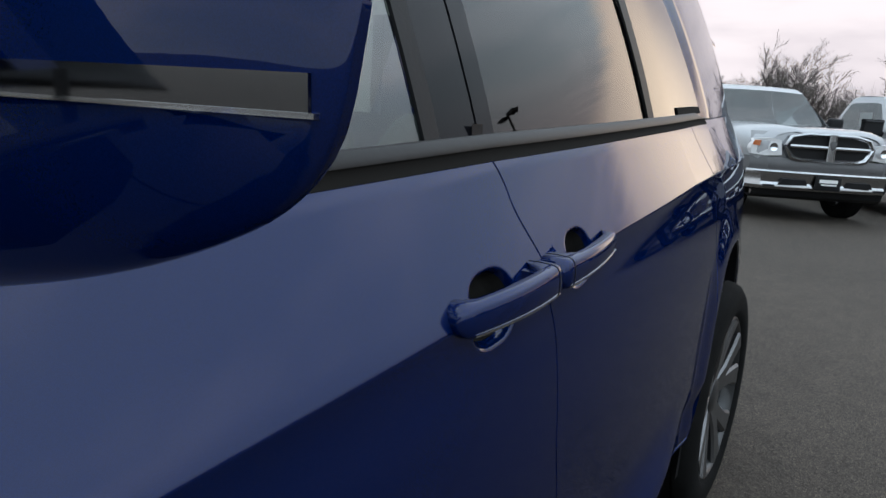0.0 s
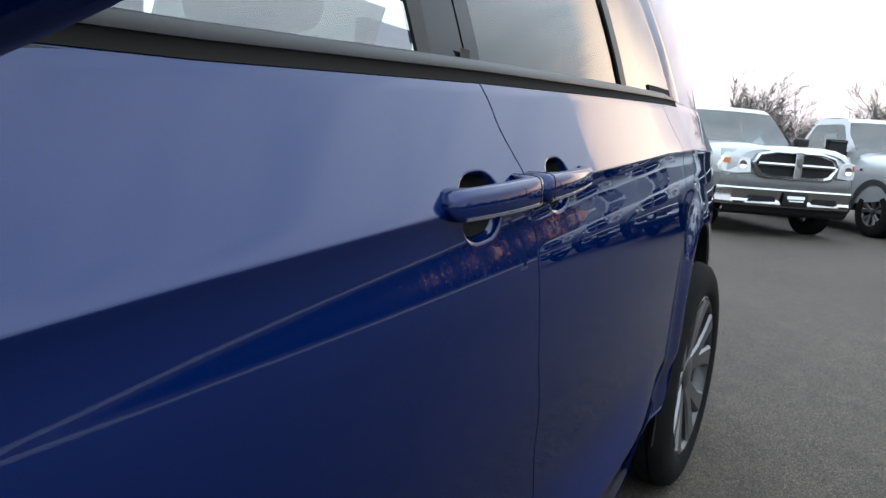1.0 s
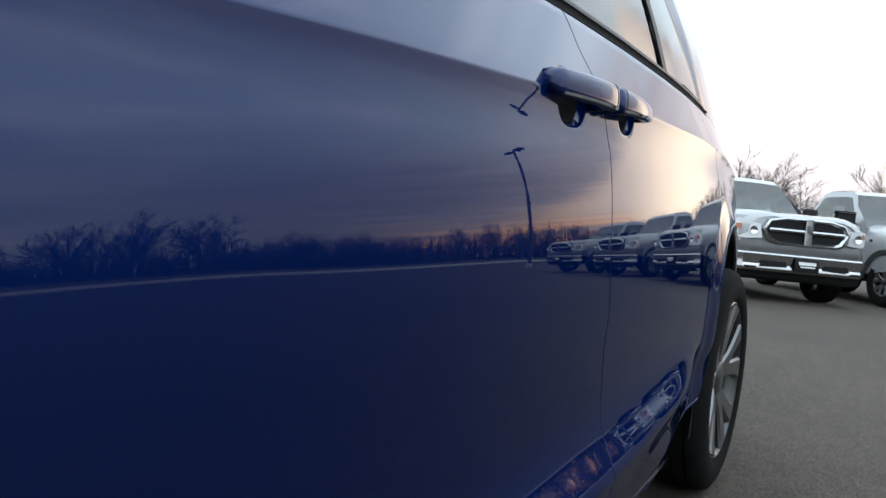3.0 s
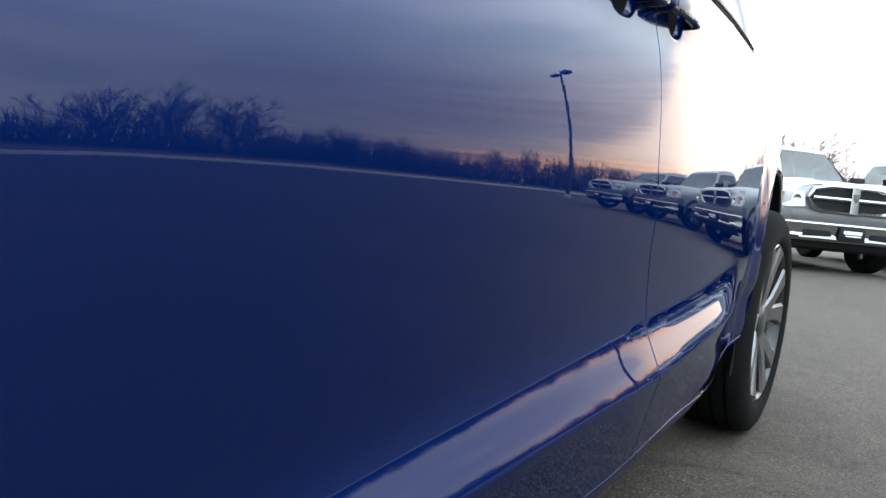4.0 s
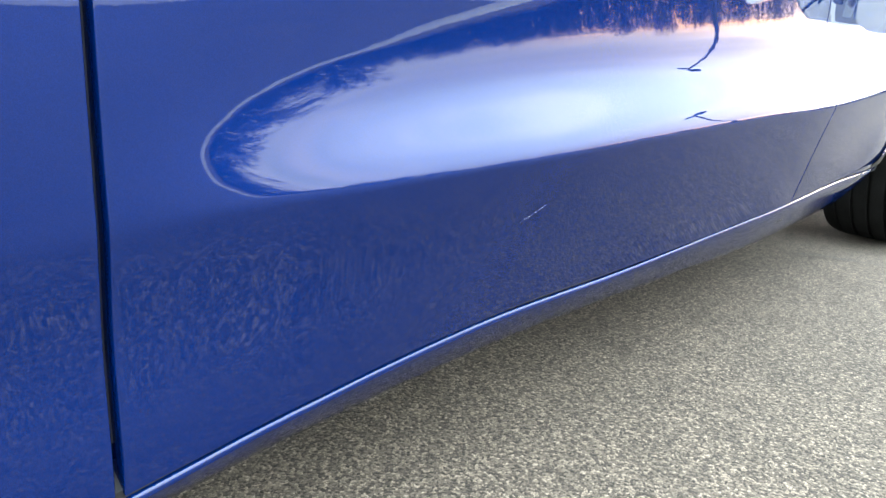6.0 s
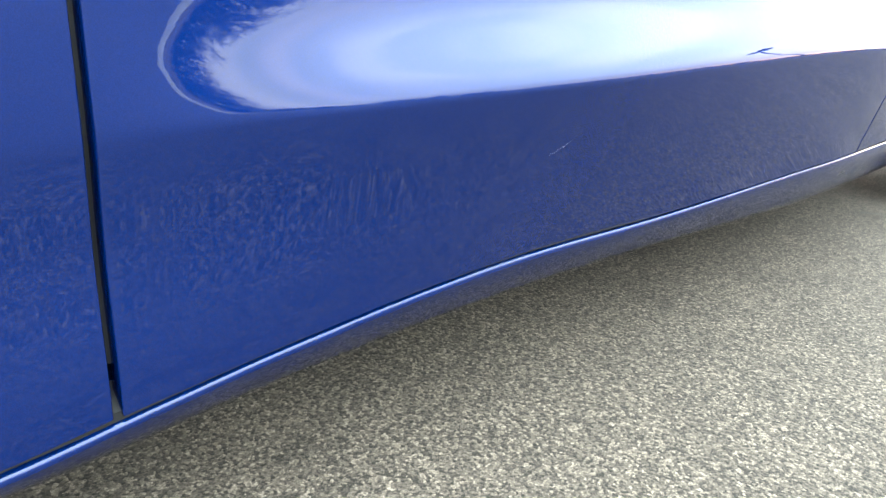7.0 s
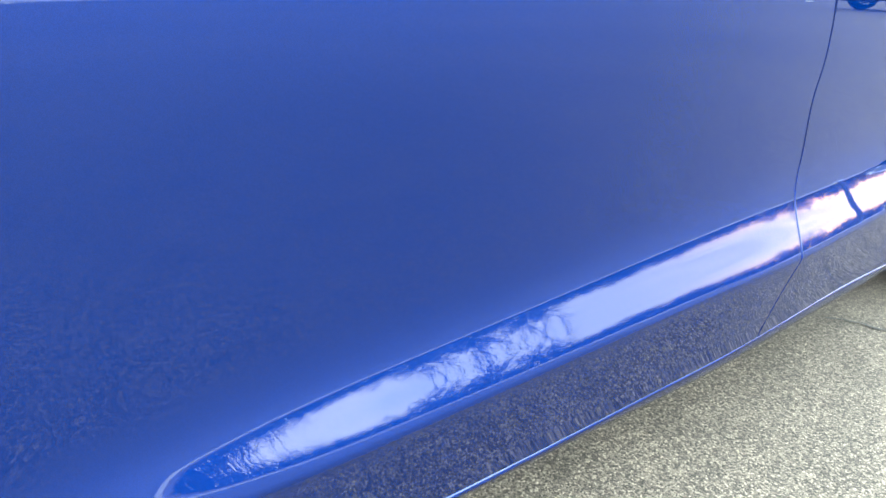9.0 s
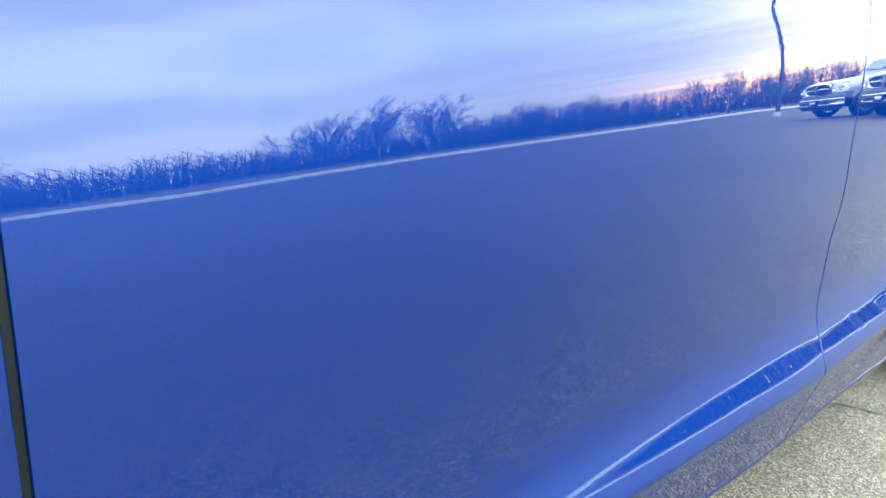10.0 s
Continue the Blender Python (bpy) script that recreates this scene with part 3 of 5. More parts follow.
def rocker():
    """The body-coloured sill below the doors, with a rounded upper edge."""
    rings = []
    for i in range(127):
        y = lerp(-1.4, 1.128, i / 126)
        zs, xs = z_sill(y) - 0.005, side_point(y, z_sill(y) + 0.002)
        zb = spline_at(y, [(-1.4, 0.092), (-0.92, 0.112), (-0.70, 0.136), (-0.45, 0.146), (0.0, 0.150), (0.4, 0.156), (0.67, 0.174), (0.79, 0.192), (0.9, 0.198), (0.98, 0.206), (1.05, 0.222), (1.10, 0.250), (1.128, 0.300)])
        h = zs - zb
        prof = [(-0.034, 0.0005), (-0.012, 0.0003), (-0.0070, -0.0003), (-0.0042, -0.0014), (-0.0030, -0.0032), (-0.0028, -0.0055)]
        skirt = ((-0.0030, 0.02), (-0.0040, 0.06), (-0.0060, 0.13), (-0.0105, 0.26), (-0.020, 0.48), (-0.033, 0.74), (-0.043, 0.92), (-0.055, 1.0), (-0.085, 0.99), (-0.30, 0.9))
        rings.append([(xs + a, y, zs + b) for a, b in prof] + [(xs + a, y, lerp(zs - 0.0055, zb, t)) for a, t in skirt])
    return loft(rings, closed=False)


part("rocker_sill", rocker(), M_BLUE, van, "body-coloured sill with a bright upper edge", sharp=80, out=(1, 0, 0))


def door_bottom_seal():
    rings = []
    for i in range(50):
        y = lerp(-1.35, 1.12, i / 49)
        x, z = side_point(y, z_sill(y) + 0.002), z_sill(y)
        rings.append([(x - 0.022, y, z + 0.012), (x - 0.004, y, z + 0.002), (x - 0.004, y, z - 0.004), (x - 0.022, y, z - 0.008)])
    return loft(rings)


part("sill_seal", door_bottom_seal(), M_BLACK, van, "black rubber strip")


# window line -------------------------------------------------


def side_glass_x(y, z):
    """The glass plane, leaning inwards, with a slight barrel."""
    zb = z_belt(y) + 0.018
    x0 = side_point(y, z_belt(y)) - 0.019
    h = z - zb
    return x0 - h * math.tan(radians(15)) - 0.28 * h * h


def z_roofline(y):
    return curve_at(y, [(-1.2, 1.30), (-0.7, 1.52), (-0.2, 1.66), (0.6, 1.71), (1.3, 1.69), (2.0, 1.62), (2.4, 1.50)])


def belt_trim():
    rings = []
    for i in range(90):
        y = lerp(-1.0, 1.34, i / 89)
        x, z = side_point(y, z_belt(y)), z_belt(y)
        s = 1.0 if y < 1.17 else max(0.25, (1.34 - y) / 0.17)
        rings.append([(x - 0.014, y, z - 0.004), (x - 0.004, y, z - 0.003), (x - 0.004, y, z + 0.004), (x + 0.0035, y, z + 0.0055), (x + 0.0030, y, z + 0.008 * s + 0.003),
                      (x - 0.0060, y, z + 0.015 * s + 0.003), (x - 0.0085, y, z + 0.0172 * s + 0.003), (x - 0.024, y, z + 0.0185 * s)])
    return loft(rings)


part("belt_moulding", belt_trim(), M_TRIM, van, "satin grey belt moulding along the windows", sharp=50)


def belt_shadow():
    rings = []
    for i in range(70):
        y = lerp(-1.0, 1.30, i / 69)
        x, z = side_point(y, z_belt(y)), z_belt(y)
        rings.append([(x - 0.012, y, z - 0.014), (side_point(y, z - 0.010) + 0.0012, y, z - 0.010), (x + 0.0014, y, z - 0.001), (x + 0.0012, y, z + 0.005), (x - 0.012, y, z + 0.008)])
    return loft(rings)


part("belt_seal", belt_shadow(), M_MATT, van, "black rubber strip under the moulding")


def pane(name, y0b, y1b, y0t, y1t, material, label, z_lo=0.018, z_rel=None, out=0.0, n=14, parent=None):
    """A side pane or pillar cover between slanted edges, from the belt to the roof line."""
    rings = []
    for i in range(n + 1):
        t = i / n
        ring, back = [], []
        for j in range(13):
            s = j / 12
            yb, yt = lerp(y0b, y1b, t), lerp(y0t, y1t, t)
            zb = z_belt(yb) + z_lo
            zt = z_roofline(yt) if z_rel is None else z_belt(yt) + z_rel
            y, z = lerp(yb, yt, s), lerp(zb, zt, s)
            x = side_glass_x(y, z) + out
            ring.append((x, y, z))
            back.append((x - 0.005, y, z))
        rings.append(ring + back[::-1])
    ob = part(name, loft(rings), material, parent or van, label, sharp=50)
    if material in (M_GLASS, M_PRIVACY):
        ob.visible_shadow = False
        ob.data.materials.append(M_INNER if material is M_GLASS else M_INNERDARK)
        for f in ob.data.polygons:
            f.material_index = 0 if all(k % 26 < 13 for k in f.vertices) else 1
    return ob


pane("front_window", -0.80, -0.109, -0.36, -0.17, M_GLASS, "lightly tinted side window")
pane("window_pillar", -0.111, -0.082, -0.175, -0.148, M_BLACK, "black rubber window channel", out=0.004, n=4)
pane("pillar_cover", -0.082, -0.003, -0.148, -0.075, M_GLOSSBLACK, "gloss black pillar cover", out=0.003, n=5)
pane("pillar_cover", 0.002, 0.038, -0.070, -0.030, M_GLOSSBLACK, "gloss black pillar cover", out=0.003, n=5)
pane("sliding_window", 0.038, 0.688, -0.030, 0.565, M_PRIVACY, "dark privacy window")
pane("window_pillar", 0.688, 0.731, 0.565, 0.62, M_BLACK, "black rubber window channel", out=0.006, n=5)
pane("quarter_window", 0.731, 1.312, 0.595, 0.965, M_PRIVACY, "dark privacy window")
pane("window_vent_trim", 0.98, 1.297, 0.975, 1.287, M_MATT, "black vent strip", out=0.004, z_rel=0.036, n=8)


def rear_pillar():
    """Body-coloured pillar that runs from the rear quarter up to the roof."""
    rings = []
    for i in range(25):
        t = i / 24
        ring = []
        for j in range(21):
            s = j / 20
            yb, yt = lerp(1.30, 2.38, t), lerp(0.93, 1.95, t)
            y, z = lerp(yb, yt, s), lerp(z_belt(yb), z_roofline(yt), s)
            ring.append((side_point(y, z_belt(y)) - (z - z_belt(yb)) * math.tan(radians(15)) - 0.28 * (z - z_belt(yb)) ** 2 - 0.002 - 0.0145 * ease(t, 0.11, 0.0), y, z))
        rings.append(ring)
    return loft(rings, closed=False)


part("rear_pillar", rear_pillar(), M_BLUE, van, sharp=60, out=(1, 0, 0))


def roof():
    rings = []
    for i in range(60):
        y = lerp(-0.75, 2.35, i / 59)
        z = z_roofline(y)
        xe = side_glass_x(min(y, 2.2), z)
        rings.append([(xe - 0.004, y, z - 0.012), (xe - 0.01, y, z + 0.008), (xe - 0.06, y, z + 0.03), (xe - 0.3, y, z + 0.05), (-0.98, y, z + 0.06),
                      (-1.96 - xe + 0.3, y, z + 0.05), (-1.96 - xe + 0.06, y, z + 0.03), (-1.96 - xe, y, z)])
    return loft(rings, closed=False)


part("roof", roof(), M_BLUE, van, sharp=60, out=(0, 0, 1))

# front pillar, windscreen, bonnet
part("front_pillar", loft([[(side_glass_x(max(-0.85, y), z) + dx, y + dy, z) for dx, dy in ((0.004, -0.03), (0.004, 0.03), (-0.05, 0.03), (-0.05, -0.05))]
                           for y, z in [(lerp(-0.86, -0.36, i / 10), lerp(1.13, 1.58, i / 10)) for i in range(11)]]), M_BLUE, van)
part("windscreen", loft([[(x, -1.15 + 0.03 * abs(x + 0.98) ** 2, 1.08) for x in (-0.16, -0.5, -0.98, -1.46, -1.8)],
                         [(x, -0.55 + 0.05 * abs(x + 0.98) ** 2, 1.58) for x in (-0.24, -0.55, -0.98, -1.41, -1.72)]], closed=False), M_GLASS, van, "clear windscreen").visible_shadow = False
part("bonnet", loft([[(x, y, z_belt(y) - 0.01 - 0.25 * max(0, -1.15 - y) + 0.05 * (1 - ((x + 0.98) / 0.98) ** 2)) for x in (-0.03 + plan(y) - 0.06, -0.3, -0.98, -1.66, -1.90)] for y in (-1.15, -1.4, -1.8, -2.1)], closed=False), M_BLUE, van, out=(0, 0, 1))
part("nose", box(-1.88, -0.10, -2.1, -1.4, 0.2, 0.9, 0.08, 3), M_BLUE, van)

# far side, tail and floor close the cabin
far = bmesh.new()
for a in ((-1.96, -1.90, -1.4, 2.4, 0.22, 1.13), (-1.95, -1.88, -0.30, -0.12, 1.13, 1.66), (-1.95, -1.88, 0.62, 0.74, 1.13, 1.69), (-1.93, -1.86, 1.95, 2.35, 1.13, 1.60)):
    box(*a, bm=far)
part("far_side", far, M_BLUE, van)
for y0, y1, m in ((-0.80, -0.30, M_INNER), (-0.12, 0.62, M_FARGLASS), (0.74, 1.95, M_FARGLASS)):
    part("far_window", loft([[(-1.925 + 0.18 * t, lerp(y0, y0 + 0.0, t), lerp(1.125, 1.64, t)), (-1.925 + 0.18 * t, y1, lerp(1.125, 1.64, t))] for t in (0, 0.25, 0.5, 0.75, 1)], closed=False), m, van, "tinted far-side window").visible_shadow = False
part("tailgate", prism([(2.44, 0.35), (2.47, 0.7), (2.40, 1.2), (2.28, 1.30), (1.98, 1.62), (1.92, 1.60), (2.2, 1.3), (2.36, 1.1), (2.38, 0.4)], "x", -1.60, -0.42), M_BLUE, van)
part("floor_pan", box(-1.86, -0.12, -1.9, 2.35, 0.19, 0.30, 0.01), M_DARK, van, "dark underside")
part("dashboard", box(-1.85, -0.14, -1.15, -0.72, 0.85, 1.05, 0.05, 3), M_INTERIOR, van, "dark dashboard")
part("inner_trim", box(-0.115, -0.105, -0.9, 1.0, 0.5, 1.05), M_INTERIOR, van, "dark door trim")


def seat(x, y):
    s = part("seat", box(x - 0.25, x + 0.25, y - 0.28, y + 0.24, 0.55, 0.75, 0.06, 3), M_INTERIOR, van, "dark cloth seat")
    back = loft([[(x + sx * w, y + 0.2 + 0.22 * t + sy * 0.07 * (1.1 - 0.4 * t), 0.66 + 0.48 * t) for sx, sy in ((-1, -0.6), (-0.8, -1), (0.8, -1), (1, -0.6), (1, 0.6), (0.8, 1), (-0.8, 1), (-1, 0.6))]
                 for t, w in ((0, 0.25), (0.3, 0.26), (0.7, 0.24), (0.92, 0.19), (1.0, 0.13))])
    part("seat_back", back, M_INTERIOR, s)
    head = box(x - 0.13, x + 0.13, y + 0.37, y + 0.47, 1.16, 1.33, 0.04, 3)
    part("headrest", head, M_INTERIOR, s)
    return s


for sx in (-0.52, -1.44):
    seat(sx, -0.42)
    seat(sx, 0.52)
    seat(sx, 1.40)


# mirror ------------------------------------------------------
def mirror_low(x):
    return spline_at(x, [(-0.09, 1.036), (0.009, 1.057), (0.091, 1.078), (0.147, 1.098), (0.176, 1.115), (0.187, 1.133), (0.192, 1.160)])


def mirror_top(x):
    return spline_at(x, [(-0.09, 1.235), (0.05, 1.255), (0.14, 1.248), (0.176, 1.222), (0.192, 1.178)])


def mirror_front(x, z):
    """The y of the shell's rounded front face."""
    lo, hi = mirror_low(x), mirror_top(x)
    u = (z - (lo + hi) / 2) / ((hi - lo) / 2)
    d = 0.034 * max(0.0, 1 - (max(0.0, x + 0.06) / 0.252) ** 2.4)
    return -0.578 - d * max(0.0, 1 - abs(u) ** 2.6) ** 0.5


MIRROR_SPLIT = 1.1335


def mirror_shell(upper):
    rings = []
    for i in range(31):
        x = -0.09 + 0.282 * math.sin(math.pi / 2 * i / 30)
        lo, hi = mirror_low(x), mirror_top(x)
        mid = min(max(MIRROR_SPLIT, lo + 0.001), hi - 0.001)
        a, b = (mid, hi) if upper else (lo, mid)
        w = [0.5 - 0.5 * math.cos(math.pi * j / 20) for j in range(21)]
        face = [lerp(a, b, 1 - (1 - t) ** 1.6 if upper else t ** 1.6) for t in w]
        rings.append([(x, mirror_front(x, z), z) for z in face] + [(x, -0.5765, b), (x, -0.5745, lerp(a, b, 0.9)), (x, -0.5745, lerp(a, b, 0.1)), (x, -0.5765, a)])
    return loft(rings)


mirror = part("door_mirror", mirror_shell(True), M_BLUE, van, "blue wing mirror with a dark bright-edged strip", sharp=50)
part("lower_housing", mirror_shell(False), M_BLUE, mirror, "blue lower shell")


def mirror_foot():
    """Black bracket from the door skin up to the mirror."""
    rings = []
    for k in range(9):
        t = k / 8
        x = lerp(-0.085, 0.0, t)
        lo, hi = lerp(0.950, 1.035, t ** 1.2), lerp(1.060, 1.085, t)
        y0, y1 = lerp(-0.79, -0.76, t), lerp(-0.658, -0.668, t)
        c = 0.012
        rings.append([(x, y0 + c, lo), (x, y1 - c, lo), (x, y1, lo + c), (x, y1 + 0.012, hi), (x, y0 + 0.02, hi), (x, y0, lo + c)])
    return loft(rings)


part("mirror_foot", mirror_foot(), M_GLOSSBLACK, mirror, "gloss black mirror bracket", sharp=40)


def mirror_strip(z0, z1, proud, x1):
    rings = []
    for i in range(25):
        x = lerp(-0.08, x1, i / 24)
        zz = [lerp(z0, z1, j / 5) for j in range(6)]
        rings.append([(x, mirror_front(x, z) - proud, z) for z in zz] + [(x, mirror_front(x, z) + 0.006, z) for z in zz[::-1]])
    return loft(rings)


part("mirror_strip", mirror_strip(1.1345, 1.1440, 0.0012, 0.180), M_DARKCHROME, mirror, "dark mirror-finish strip")
part("mirror_strip", mirror_strip(1.1332, 1.1346, 0.0020, 0.182), M_CHROME, mirror, "bright metal edge of the strip")


# handles -----------------------------------------------------
def handle_bar(y0, y1, fat0, fat1):
    """Pull handle standing off the door; y0 is the end by the cup, y1 the fixed end. fat: half heights at both ends."""
    rings, n = [], 26
    for i in range(n + 1):
        t = 0.5 - 0.5 * math.cos(math.pi * i / n)
        y = lerp(y0, y1, t)
        round0 = math.sqrt(max(0.0, 1 - (1 - min(1, t / 0.10)) ** 2))
        round1 = math.sqrt(max(0.0, 1 - (1 - min(1, (1 - t) / 0.05)) ** 2))
        e = max(0.06, round0) * max(0.45, round1)
        w = lerp(fat0, fat1, t) * e
        d = 0.0105 * e
        rise = math.sin(math.pi * min(1.0, t * 0.66 + 0.04)) ** 0.8
        bond = max(1 - min(1.0, max(0.0, (t - 0.07) / 0.09)), min(1.0, max(0.0, (t - 0.78) / 0.10)))
        xo = side_point(y, z_crease(y) + 0.01) + 0.003 + 0.021 * rise
        zc = z_crease(y) + lerp(0.009, 0.001, (y + 0.185) / 0.437)
        ring = []
        for k in range(20):
            a = 2 * math.pi * k / 20
            c, s = math.cos(a), math.sin(a)
            z = zc + w * math.copysign(abs(s) ** 0.7, s)
            x = xo + d * math.copysign(abs(c) ** 0.75, c) - 0.10 * w * s
            k = min(1.0, max(0.0, (0.45 - c) / 0.9))
            ring.append((lerp(x, side_point(y, z) - 0.003, bond * k * k * (3 - 2 * k)), y, z))
        rings.append(ring)
    return rings


def cup_shade(cup):
    """Black sheet over the body-coloured bottom of a handle scoop, painting in its shade."""
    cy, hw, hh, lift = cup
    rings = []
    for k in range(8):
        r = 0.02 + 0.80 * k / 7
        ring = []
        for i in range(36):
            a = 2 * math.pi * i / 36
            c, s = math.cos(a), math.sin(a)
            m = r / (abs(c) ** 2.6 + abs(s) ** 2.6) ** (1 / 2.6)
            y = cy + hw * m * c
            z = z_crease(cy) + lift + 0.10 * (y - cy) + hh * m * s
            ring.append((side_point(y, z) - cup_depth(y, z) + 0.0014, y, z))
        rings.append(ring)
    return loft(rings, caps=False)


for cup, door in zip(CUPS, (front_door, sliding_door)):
    part("recess_shade", cup_shade(cup), M_MATT, door, "black sheet for the shade in the handle scoop", sharp=80)


def add_handle(door, y0, y1, fat0, fat1):
    rings = handle_bar(y0, y1, fat0, fat1)
    h = part("door_handle", loft(rings), M_BLUE, door, "body-coloured pull handle with a bright strip", sharp=50)
    # bright strip let into the outer face, and the seam before the fixed end
    strip = []
    for r in rings[5:-4]:
        strip.append([(r[k][0] + 0.0012, r[k][1], r[k][2]) for k in (18, 17)] + [(r[k][0] - 0.003, r[k][1], r[k][2]) for k in (17, 18)])
    part("handle_strip", loft(strip), M_CHROME, h, "bright metal strip")
    a = rings[-6]
    part("handle_seam", loft([[(lerp(x, sum(p[0] for p in a) / 20, -0.03), y + dy, lerp(z, sum(p[2] for p in a) / 20, -0.03)) for x, y, z in a] for dy in (-0.0007, 0.0007)]), M_BLACK, h)
    # fixed foot under the far end
    foot = []
    for s in (0.0, 1.0):
        foot.append([(lerp(side_point(y, z) - 0.004, x, s), y, z) for x, y, z in [(sum(p[0] for p in rings[k]) / 20, rings[k][0][1], z_crease(rings[k][0][1]) + 0.004 + o) for k, o in ((18, -0.016), (25, -0.016), (25, 0.016), (18, 0.016))]])
    part("handle_foot", loft(foot), M_BLUE, h)


add_handle(front_door, -0.180, 0.022, 0.0180, 0.0200)
add_handle(sliding_door, 0.252, 0.030, 0.0145, 0.0195)


# wheel -------------------------------------------------------
def wheel(parent, centre, radius, rim_r, width, side, spokes, name="wheel"):
    """Tyre with grooves and shoulder, barrel, spokes and hub; side +1 faces +x."""
    cx, cy, cz = centre
    s = side
    w = width
    full = [(-2 * w + 0.0, rim_r), (-2 * w - 0.005, radius - 0.045), (-2 * w + 0.012, radius - 0.010), (-2 * w + 0.035, radius - 0.002)]
    for u in (-1.55, -1.18, -0.82, -0.45):
        full += [(u * w - 0.005, radius), (u * w - 0.004, radius - 0.009), (u * w + 0.004, radius - 0.009), (u * w + 0.005, radius)]
    full += [(-0.035, radius - 0.002), (-0.014, radius - 0.011), (-0.002, radius - 0.030), (0.004, radius - 0.052), (0.004, rim_r + 0.026), (-0.002, rim_r + 0.010), (-0.012, rim_r - 0.002), (-0.03, rim_r - 0.004)]
    tyre = part(name, spin([(s * u, r) for u, r in full], (cx, cy, cz), "x", 72), M_RUBBER, parent, "black rubber tyre on a dark alloy rim")
    part("rim", spin([(s * u, r) for u, r in ((-2 * w, rim_r - 0.003), (-0.06, rim_r - 0.024), (-0.03, rim_r - 0.020), (-0.012, rim_r - 0.012), (-0.006, rim_r - 0.004), (-0.010, rim_r + 0.003), (-0.03, rim_r + 0.002))], (cx, cy, cz), "x", 64), M_DARKALLOY, tyre, "dark rim")
    part("brake_disc", spin([(s * -0.10, 0.0), (s * -0.10, rim_r * 0.62), (s * -0.13, rim_r * 0.62), (s * -0.13, 0.0)], (cx, cy, cz), "x", 32), M_DARK, tyre, "dark brake disc")
    part("hub_cap", spin([(s * -0.055, 0.062), (s * -0.028, 0.056), (s * -0.020, 0.042), (s * -0.018, 0.0)], (cx, cy, cz), "x", 24), M_DARKALLOY, tyre, "dark hub cap")
    for i in range(spokes):
        a = 2 * math.pi * (i + 0.25) / spokes
        for half in (-1, 1):
            pts = []
            for r, wd, dep in ((0.045, 0.056, -0.040), (rim_r * 0.45, 0.054, -0.028), (rim_r * 0.75, 0.062, -0.019), (rim_r - 0.012, 0.084, -0.012)):
                aa = a + half * (0.06 + 0.24 * (r / rim_r))
                c, sn = math.cos(aa), math.sin(aa)
                ring = []
                for u, d in ((-1, 0), (-0.75, 0.008), (0.75, 0.008), (1, 0), (0.8, -0.03), (-0.8, -0.03)):
                    ring.append((cx + s * (dep + d), cy + r * c - u * wd * 0.5 * sn, cz + r * sn + u * wd * 0.5 * c))
                pts.append(ring)
            part("spoke", loft(pts), M_ALLOY, tyre)
    return tyre


wheel(van, HUB, 0.372, 0.262, 0.115, 1, 5)
wheel(van, (-1.88, HUB[1], HUB[2]), 0.372, 0.262, 0.115, -1, 5)
wheel(van, (HUB[0], -1.66, 0.364), 0.364, 0.262, 0.115, 1, 5)


def arch_liner():
    """Black lining that follows the wheel opening and reaches in over the tyre."""
    rings = []
    for i in range(41):
        a = math.pi * i / 40
        c, sn = math.cos(a), math.sin(a)
        m = 1 / (abs(c) ** ARCH_P + sn ** ARCH_P) ** (1 / ARCH_P)
        y, z = HUB[1] + ARCH_R * m * c, ARCH_Z + ARCH_H * m * sn
        ys, zs = HUB[1] + (ARCH_R - 0.010) * m * c, ARCH_Z + (ARCH_H - 0.010) * m * sn
        xo = side_point(y, z)
        rings.append([(xo - 0.006, y, z), (xo - 0.009, ys, zs), (xo - 0.03, ys, zs), (xo - 0.34, ys, zs)])
    return loft(rings, closed=False)


part("wheel_arch_liner", arch_liner(), M_BLACK, van, "black wheel arch liner")


def tail_lamp():
    rings = []
    for i in range(14):
        z = lerp(0.82, 1.20, i / 13)
        rings.append([(side_point(y, z) - 0.014, y + 0.03, z) for y in (2.33, 2.36, 2.39, 2.42, 2.44)] + [(side_point(2.44, z) - 0.15, 2.49, z)])
    return loft(rings, closed=False)


part("rear_reflector", loft([[(side_point(2.2, 0.6) + dx, y, z) for y, dx in ((2.06, 0.010), (2.12, 0.022), (2.20, 0.010))] for z in (0.46, 0.48, 0.62, 0.66)], closed=False), M_RED, van, "dark red reflector")
part("tail_lamp", tail_lamp(), M_RED, van, "red tail lamp")
part("rear_bumper", loft([[(side_point(min(y, 2.44), 0.6) + dx, y, z) for dx, z in ((-0.03, 0.28), (0.008, 0.34), (0.012, 0.55), (0.0, 0.66))] for y in (2.05, 2.2, 2.35, 2.46)], closed=False), M_BLUE, van, out=(1, 0, 0))


def corner_patch():
    """Black patch on the lower rear corner of the sliding door."""
    rings = []
    for i in range(22):
        y = lerp(0.50, 0.885, i / 21)
        lo = z_sill(y) + 0.003
        hi = line_at(y, [(0.50, 0.242), (0.60, 0.259), (0.83, 0.306), (0.87, 0.302), (0.885, 0.288)])
        lo = min(lo + max(0, y - 0.80) * 0.35, hi - 0.002)
        rings.append([(side_point(y, z) + 0.0055, y, z) for z in [lerp(lo, hi, k / 6) for k in range(7)]])
    return loft(rings, closed=False)


part("corner_patch", corner_patch(), M_MATT, sliding_door, "matt black patch on the lower door corner")


